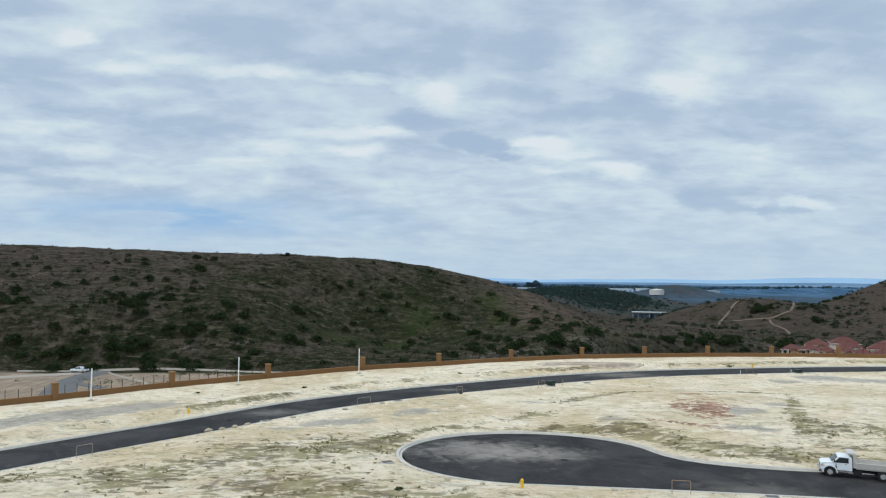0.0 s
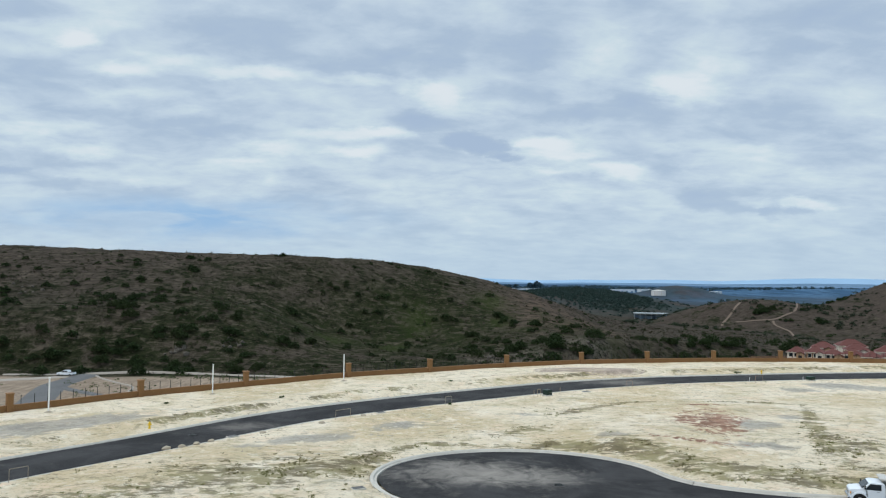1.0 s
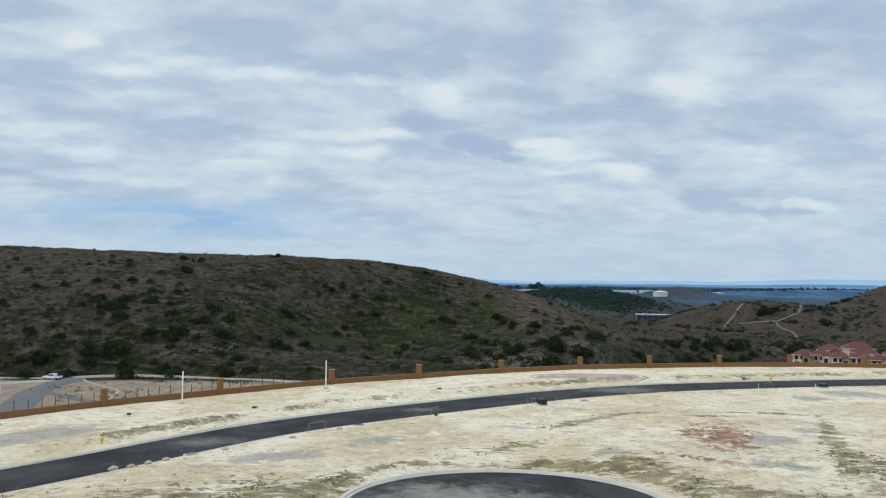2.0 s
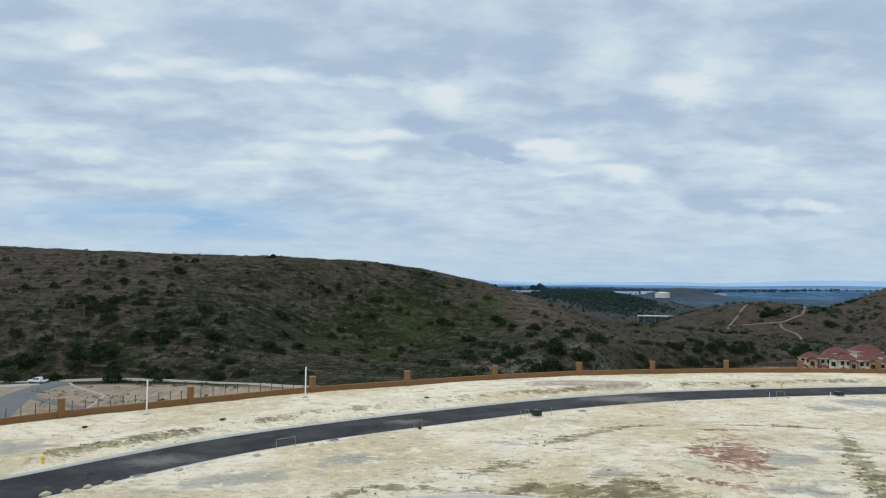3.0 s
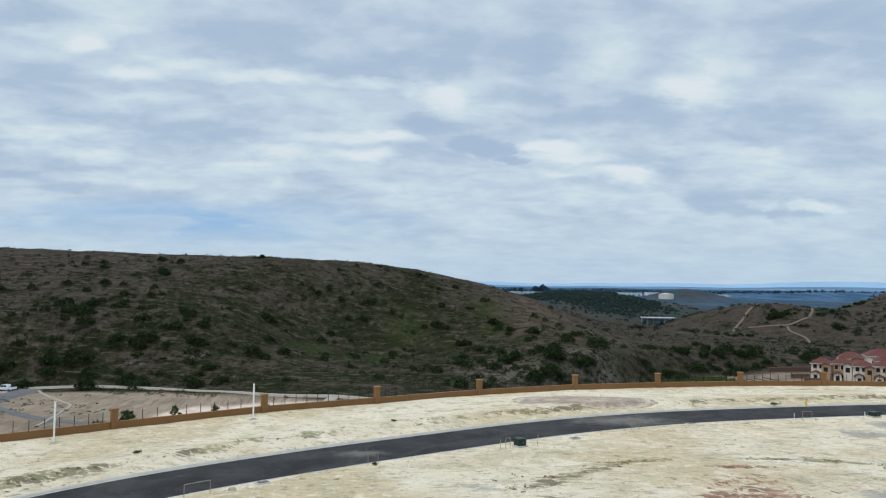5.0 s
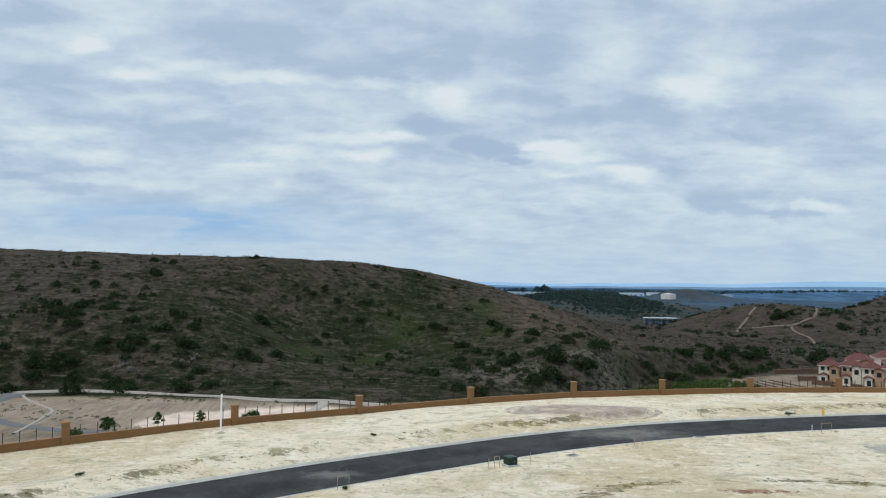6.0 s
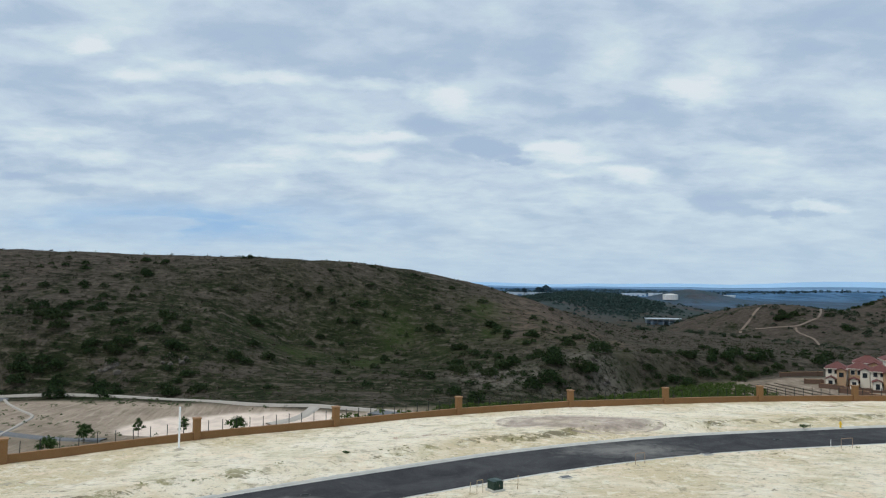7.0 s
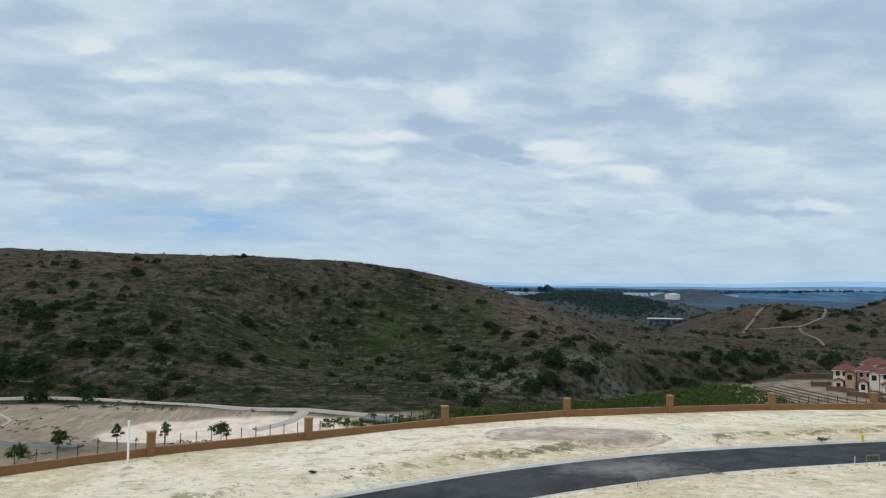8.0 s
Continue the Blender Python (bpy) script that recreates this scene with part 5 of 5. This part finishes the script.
for k, (x, y, r) in enumerate(((48.3, 119.9, 0.75), (2.9, 88.75, 0.3), (-2.0, 48.8, 0.28), (-16.5, 90.2, 0.4), (3.2, 104.3, 0.3), (-29, 88, 0.3))):
    roadside_shrub(x, y, r, 80 + k)


def basin_shrubs():
    x, y, rng = scatter(1700, -135, -28, 165, 238, 18, lambda x, y: 0.95 * (value(x, y, 12, 52) > 0.30) * (np.hypot((x + 39.5) / 34, (y - 204.4) / 14) > 1) + 0.6 * (np.hypot((x + 82) / 9, (y - 205) / 8) < 1) + 0.02)
    r = 0.25 + 0.7 * rng.random(len(x)) ** 2
    ob = leaves("slope_shrubs", LEAF, np.stack([x, y, height(x, y) + 0.2 * r], 1), r, np.full(len(x), 26), 0.22, 0.6, 19)
    tagged(ob, "low green shrubs on the bare basin slope", "shrubs", kind="stuff")


basin_shrubs()


def weeds():
    def dense(x, y):
        out = np.zeros(x.shape)
        z, d, c = pad_height(x, y, False)
        w = covers(x, y, z, d, c)[1][:, 2]
        ok = (np.abs(d) > HALF + 0.3) & (c > 0.3) & ((y - np.interp(x, WX, WY)) < -0.6)
        return 0.45 * ok * w ** 1.5 * ease(value(x, y, 1.6, 53), -0.1, 0.5)

    x, y, rng = scatter(150000, -56, 92, 36, 140, 20, dense)
    z = pad_height(x, y, False)[0]
    r = 0.15 + 0.4 * rng.random(len(x)) ** 2
    ob = leaves("dry_weeds", WEED, np.stack([x, y, z + 0.02], 1), r, np.full(len(x), 11), 0.15, 0.2, 21, 0.5, None, 0.05)
    tagged(ob, "dry olive weeds growing in patches on the pale soil", "weeds", kind="stuff")


weeds()


def rubble():
    """Clods and stones strewn over the pads, thickest behind the kerbs."""
    def dense(x, y):
        z, d, c = pad_height(x, y, False)
        ok = (d > HALF + 0.16) & (c > 0.16) & ((y - np.interp(x, WX, WY)) < -0.5)
        return ok * (0.03 + 0.75 * np.exp(-(d - HALF) / 0.8) + 0.75 * np.exp(-np.maximum(c, 0) / 0.8) + 0.12 * (value(x, y, 7, 54) > 0.25))

    x, y, rng = scatter(30000, -56, 92, 36, 140, 22, dense)
    z = pad_height(x, y, False)[0]
    n = len(x)
    s = 0.035 + 0.10 * rng.random(n) ** 4
    octa = np.array([(1, 0, 0), (0, 1, 0), (-1, 0, 0), (0, -1, 0), (0, 0, 0.7), (0, 0, -0.5)], float)
    v = octa[None] * s[:, None, None] * (0.6 + 0.8 * rng.random((n, 6, 1)))
    v += np.stack([x, y, z + 0.2 * s], 1)[:, None]
    tri = np.array([(0, 1, 4), (1, 2, 4), (2, 3, 4), (3, 0, 4), (1, 0, 5), (2, 1, 5), (3, 2, 5), (0, 3, 5)])
    faces = (tri[None] + 6 * np.arange(n)[:, None, None]).reshape(-1, 3)
    ob = mesh_object("rubble", v.reshape(-1, 3).tolist(), faces.tolist(), ROCK)
    tagged(ob, "small pale stones and clods strewn over the soil", "stones", kind="stuff")


rubble()


def outcrops():
    rng = random.Random(9)
    for cx, cy, n, sp in ((23, 262, 14, 5), (61, 274, 10, 5), (-72, 257, 6, 4), (-91, 253, 9, 5), (-168.9, 294.1, 8, 8), (39.7, 258.8, 5, 6)):
        for _ in range(n):
            x, y, r = cx + rng.uniform(-sp, sp), cy + rng.uniform(-sp, sp) * 0.6, rng.uniform(0.35, 1.0)
            bm = bmesh.new()
            bmesh.ops.create_icosphere(bm, subdivisions=2, radius=r)
            for v in bm.verts:
                v.co += 0.5 * r * noise.noise_vector(v.co / r * 1.1 + Vector((x, y, 0)))
            ob = part("boulder", bm, BOULDER)
            ob.matrix_basis = pose(x, y, float(height(x, y)) + 0.1 * r, rng.uniform(-20, 20), 0, rng.uniform(0, 360))
            tagged(ob, "weathered pale boulder on the scrub slope", "rock", "slope outcrop rocks")


outcrops()


# ---- houses ----
def house(x, y, turn, w, d, ht, wall_mat, wing, label):
    z = float(height(x, y)) + 0.8
    h = base("house", pose(x, y, z, 0, 0, turn), label, "house", "houses on the canyon edge")
    part("wall", box((w, d, ht + 2.2), (0, 0, ht / 2 - 1.1)), wall_mat, h)
    part("footing", box((w + 0.4, d + 3.6, 1.6), (0, -1.7, -0.85)), FENCE_BROWN, h, "brown footing under the house")

    def roof(cx, cy, rw, rd, zr, rise, gable):
        o = 0.5
        x0, x1, y0, y1 = cx - rw / 2 - o, cx + rw / 2 + o, cy - rd / 2 - o, cy + rd / 2 + o
        g = o if gable else rd / 2 * 0.9
        bm = bmesh.new()
        lo = [bm.verts.new(p) for p in ((x0, y0, zr), (x1, y0, zr), (x1, y1, zr), (x0, y1, zr))]
        hi = [bm.verts.new(p) for p in ((x0 + g - (o if gable else 0), cy, zr + rise), (x1 - g + (o if gable else 0), cy, zr + rise))]
        for f in ((0, 1, 5, 4), (2, 3, 4, 5)):
            bm.faces.new([(lo + hi)[k] for k in f])
        bm.faces.new((lo[1], lo[2], hi[1])), bm.faces.new((lo[3], lo[0], hi[0])), bm.faces.new(lo[::-1])
        # courses of tile: raised ribs down both slopes
        n = max(4, int((rw + 1) / 0.45))
        for k in range(n + 1):
            xx = x0 + (x1 - x0) * k / n
            top = min(1.0, min(xx - x0, x1 - xx) / max(g, 0.3) + (1.0 if gable else 0.0))
            for yy in (y0, y1):
                a, b = Vector((xx, yy, zr + 0.03)), Vector((xx, yy + (cy - yy) * top, zr + 0.03 + rise * top))
                if (b - a).length > 0.4:
                    rod(a, b, 0.07, sides=5, bm=bm)
        rod(hi[0].co + Vector((0, 0, 0.04)), hi[1].co + Vector((0, 0, 0.04)), 0.12, sides=6, bm=bm)
        rf = part("roof", bm, ROOF, h, "red clay tile roof")
        part("fascia", box((rw + 2 * o, rd + 2 * o, 0.18), (cx, cy, zr - 0.1)), HOUSE_WHITE, rf)
        if gable:
            for sx in (-1, 1):
                part("gable", prism([(cy - rd / 2, zr), (cy + rd / 2, zr), (cy, zr + rise * rd / (rd + 1.0))], 0.2, "x", cx + sx * rw / 2), wall_mat, h)

    roof(0, 0, w, d, ht, 0.27 * d, False)
    # front bay under its own gable, and a low garage gable beside it
    for name, bx, bw, bd, bh, mat in (("gable_bay", w * 0.24, w * 0.42, 1.6, ht * 0.93, HOUSE_WHITE if wall_mat is HOUSE_TAN else HOUSE_TAN), ("wing", wing[0], wing[2], wing[3], wing[4], HOUSE_WHITE)):
        cy, rise = -d / 2 - bd / 2 + 0.1, 0.26 * bw
        bay = part(name, prism([(bx - bw / 2, -1.0), (bx + bw / 2, -1.0), (bx + bw / 2, bh), (bx, bh + rise), (bx - bw / 2, bh)], bd, at=cy), mat, h)
        e = bw / 2 + 0.35
        part("gable_roof", prism([(bx - e, bh - 0.12), (bx, bh + rise + 0.05), (bx + e, bh - 0.12), (bx + e, bh + 0.1), (bx, bh + rise + 0.28), (bx - e, bh + 0.1)], bd + 0.6, at=cy - 0.1), ROOF, bay, "red clay tile roof")
        part("opening", box((bw * 0.5, 0.1, bh * 0.3 if bh > 4 else 1.7), (bx, cy - bd / 2 - 0.03, bh * 0.72 if bh > 4 else 0.95)), GLASS, bay, "dark opening")

    def window(cx, cy, cz, s, face):
        at = {"s": (cx, -d / 2 - 0.02, cz), "n": (cx, d / 2 + 0.02, cz), "w": (-w / 2 - 0.02, cy, cz), "e": (w / 2 + 0.02, cy, cz)}[face]
        size = (s, 0.08, s * 1.25) if face in "sn" else (0.08, s, s * 1.25)
        fr = part("window", box(tuple(v + (0.3 if v > 0.1 else 0.0) for v in size), at, 0.02), HOUSE_WHITE, h)
        part("pane", box(tuple(v if v > 0.1 else 0.12 for v in size), at), GLASS, fr)

    for lev in (1.6, 4.4):
        if lev < ht - 0.8:
            for cx in (-w * 0.3, 0.0, w * 0.3):
                window(cx, 0, lev, 1.1, "s")
            for cy in (-d * 0.25, d * 0.25):
                window(0, cy, lev, 1.0, "w")
                window(0, cy, lev, 1.0, "e")


# a front row stepping along the edge, and larger houses behind it
for k in range(8):
    lag = (0.0, 1.6, 0.4, 2.0, -0.4, 1.4, 0.2, 1.0)[k]
    tan = k % 3 == 1
    house(138.1 + 4.60 * k + 0.62 * lag, 282.0 - 4.30 * k + 0.9 * lag, -32 + 3 * (k % 3), 6.2, 7.1, 5.4 + 0.3 * (k % 2), HOUSE_TAN if tan else HOUSE_WHITE, (-1.5, 0, 2.3, 3.2 + 0.5 * (k % 2), 2.3),
          "tan two-storey house with a red tile roof and white gables" if tan else "cream two-storey house with a red tile roof and gabled bay")
for x, y, turn, w, d, ht, mat, label in (
        (151.6, 288.3, -30, 8, 8, 6.6, HOUSE_WHITE, "cream two-storey house set back behind the front row"),
        (159.3, 279.3, -26, 8, 8, 6.6, HOUSE_TAN, "tan two-storey house set back behind the front row"),
        (167.0, 271.2, -30, 9, 8, 6.6, HOUSE_WHITE, "cream two-storey house in the second row"),
        (167.6, 297.4, -20, 10, 9, 6.6, HOUSE_WHITE, "cream two-storey house farther from the edge"),
        (181.7, 287.6, -20, 10, 9, 6.6, HOUSE_WHITE, "cream two-storey house at the end of the row")):
    house(x, y, turn, w, d, ht, mat, (-w * 0.3, 0, 3, 3, 2.6), label)


def garden_wall(a, b, ht=1.5):
    a, b = Vector((*a, 0)), Vector((*b, 0))
    run, mid = b - a, (a + b) / 2
    za, zb = float(height(a.x, a.y)), float(height(b.x, b.y))
    m = pose(mid.x, mid.y, (za + zb) / 2, 0, -math.degrees(math.atan2(zb - za, run.length)), math.degrees(math.atan2(run.y, run.x)))
    g = base("garden_wall", m, "brown block garden wall behind the houses", "wall", "garden walls", "structure")
    part("panel", box((run.length, 0.25, ht + 0.6), (0, 0, ht / 2 - 0.3)), FENCE_BROWN, g)
    part("coping", box((run.length, 0.34, 0.1), (0, 0, ht + 0.05), 0.02), STUCCO_CAP, g)
    for k in range(int(run.length / 5) + 1):
        part("pier", box((0.5, 0.5, ht + 0.8), (-run.length / 2 + k * 5, 0, ht / 2 - 0.1), 0.02), FENCE_BROWN, g)


for a, b in (((131.0, 307.5), (148.0, 310.3)), ((130.9, 289.1), (136.3, 286.9)), ((130.9, 279.3), (135.1, 272.5)), ((131.5, 268.5), (136.0, 259.3)), ((133.6, 256.7), (142.0, 244.0)), ((142.0, 244.0), (158.5, 239.0))):
    garden_wall(a, b)


def wattles():
    """Straw rolls pegged along the terraced slope."""
    for k in range(9):
        line = smooth_line([(100.2 + 2.9 * k, 295.4), (102.1 + 3.1 * k, 271.4), (104.4 + 3.4 * k, 243.9)], 2.0)
        bm = bmesh.new()
        pts = [Vector((p[0], p[1], float(height(p[0], p[1])) + 0.12)) for p in line]
        for a, b in zip(pts[:-1], pts[1:]):
            rod(a, b + (b - a) * 0.05, 0.24, sides=6, bm=bm)
        ob = part("straw_wattle", bm, BARK)
        tagged(ob, "dark straw erosion roll pegged along the slope", "erosion roll", "erosion rolls on the slope")


wattles()


def outlet():
    x, y = -3.1, 209.7
    apron = part("rock_apron", box((9, 5, 0.5), (0, 0, 0.1), 0.05), OLD_ASPHALT)
    apron.matrix_basis = pose(x, y, float(height(x, y)) + 0.3, 0, 0, -30)
    tagged(apron, "dark grey stone apron at the basin outlet", "apron", kind="structure")


outlet()


# ---- the distance ----
def shed(x, y):
    s = base("open_shed", pose(x, y, float(height(x, y)), 0, 0, -12), "long white-roofed open steel shed in the valley", "shed")
    part("roof", box((42, 20, 0.8), (0, 0, 7.0), 0.1), SHED_ROOF, s, "dull flat roof")
    for k in range(7):
        for sy in (-9, 9):
            part("post", box((0.5, 0.5, 7.2), (-20 + k * 6.7, sy, 3.3)), BLUE_STEEL if sy > 0 else SHED_ROOF, s)
    part("back_wall", box((40, 0.4, 5), (0, 5, 2.3)), BLUE_STEEL, s, "blue-grey panel wall")
    for k in range(3):
        part("bay", box((5, 6, 3.4), (-12 + k * 10, -2, 1.6), 0.1), BLUE_STEEL, s)


shed(262, 905)


def water_tank(x, y):
    z = float(height(x, y))
    t = base("water_tank", pose(x, y, z - 1), "pale round water tank on a far hill", "water tank")
    part("shell", rod((0, 0, 0), (0, 0, 13), 19, sides=40), TANK_WHITE, t)
    part("roof", rod((0, 0, 13), (0, 0, 16), 19.6, 3, 40), TANK_WHITE, t)
    for k in range(10):
        a = math.pi * (1.1 + 0.08 * k)
        part("panel_rib", rod((19.1 * math.cos(a), 19.1 * math.sin(a), 0), (19.1 * math.cos(a), 19.1 * math.sin(a), 13), 0.5, sides=6), WAREHOUSE, t)


water_tank(568, 1890)


def warehouse(x, y, w, d, ht, group="distant warehouses"):
    b = base("warehouse", pose(x, y, float(height(x, y)) - 1, 0, 0, 4), "long pale warehouse on the distant plain", "warehouse", group)
    part("wall", box((w, d, ht), (0, 0, ht / 2)), WAREHOUSE, b)
    part("roof", box((w + 3, d + 3, 1.2), (0, 0, ht + 0.6)), WAREHOUSE, b)
    for k in range(4):
        part("dock_door", box((w * 0.1, 0.5, ht * 0.5), (-w * 0.36 + k * w * 0.24, -d / 2, ht * 0.27)), BLUE_STEEL, b)


for x, y, w in ((205, 2400, 120), (330, 2410, 110), (415, 2390, 60), (600, 2400, 70), (680, 2400, 50), (826, 2250, 12), (842, 2270, 10), (858, 2240, 13)):
    warehouse(x, y, w, 40, 9)


def horizon_tree(x, y, ht, seed):
    """A tall dark tree that stands over the far plain."""
    rng = random.Random(seed)
    t = base("tall_tree", pose(x, y, float(height(x, y)) - 1), "tall dark tree standing over the distant plain", "tree", "tall trees on the plain")
    trunk = rod((0, 0, 0), (0, 0, ht * 0.8), 0.9, 0.3, 8)
    tips = [(0, 0, ht * 0.92)]
    for k in range(7):
        a, lev = k * 2.4, ht * (0.42 + 0.07 * k)
        tip = (math.cos(a) * ht * 0.22, math.sin(a) * ht * 0.22, lev + ht * 0.1)
        rod((0, 0, lev), tip, 0.35, 0.1, 6, trunk)
        tips.append(tip)
    part("trunk", trunk, BARK, t)
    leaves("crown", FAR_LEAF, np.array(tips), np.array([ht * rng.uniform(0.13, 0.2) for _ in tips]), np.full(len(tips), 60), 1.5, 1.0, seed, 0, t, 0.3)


for k, (x, y, ht) in enumerate(((283, 2380, 27), (296, 2385, 24), (307, 2380, 32), (318, 2390, 26), (236, 2380, 22), (215, 2390, 20))):
    horizon_tree(x, y, ht, 140 + k)


def range_of_hills(name, dist, top, seed, col):
    """Low ranges that close the view, with the haze painted into their base colour."""
    a = np.radians(np.linspace(-80, 80, 241))
    x, y = dist * np.sin(a), dist * np.cos(a)
    h = top * (0.45 + 0.55 * ease(value(x, y * 0 + seed * 91.0, dist * 0.16, seed, 4), -0.7, 0.8))
    rows = [(1.0, -60.0 + 0 * h), (1.0, h * 0.5), (1.012, h), (1.04, h * 0 - 60)]
    verts = [(xx * f, yy * f, float(z[k])) for f, z in rows for k, (xx, yy) in enumerate(zip(x, y))]
    n = len(x)
    faces = [(r * n + k, r * n + k + 1, (r + 1) * n + k + 1, (r + 1) * n + k) for r in range(3) for k in range(n - 1)]
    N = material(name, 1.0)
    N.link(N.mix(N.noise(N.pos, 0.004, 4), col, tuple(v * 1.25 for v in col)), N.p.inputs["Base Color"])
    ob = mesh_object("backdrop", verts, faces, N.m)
    tagged(ob, "low hills painted haze blue closing the horizon", "backdrop", kind="structure")


# blue of distance haze as base colour, paler for the farther range
range_of_hills("near_haze_range", 4300, 26, 3, (0.105, 0.185, 0.280))
range_of_hills("far_haze_range", 4600, 66, 7, (0.240, 0.370, 0.510))
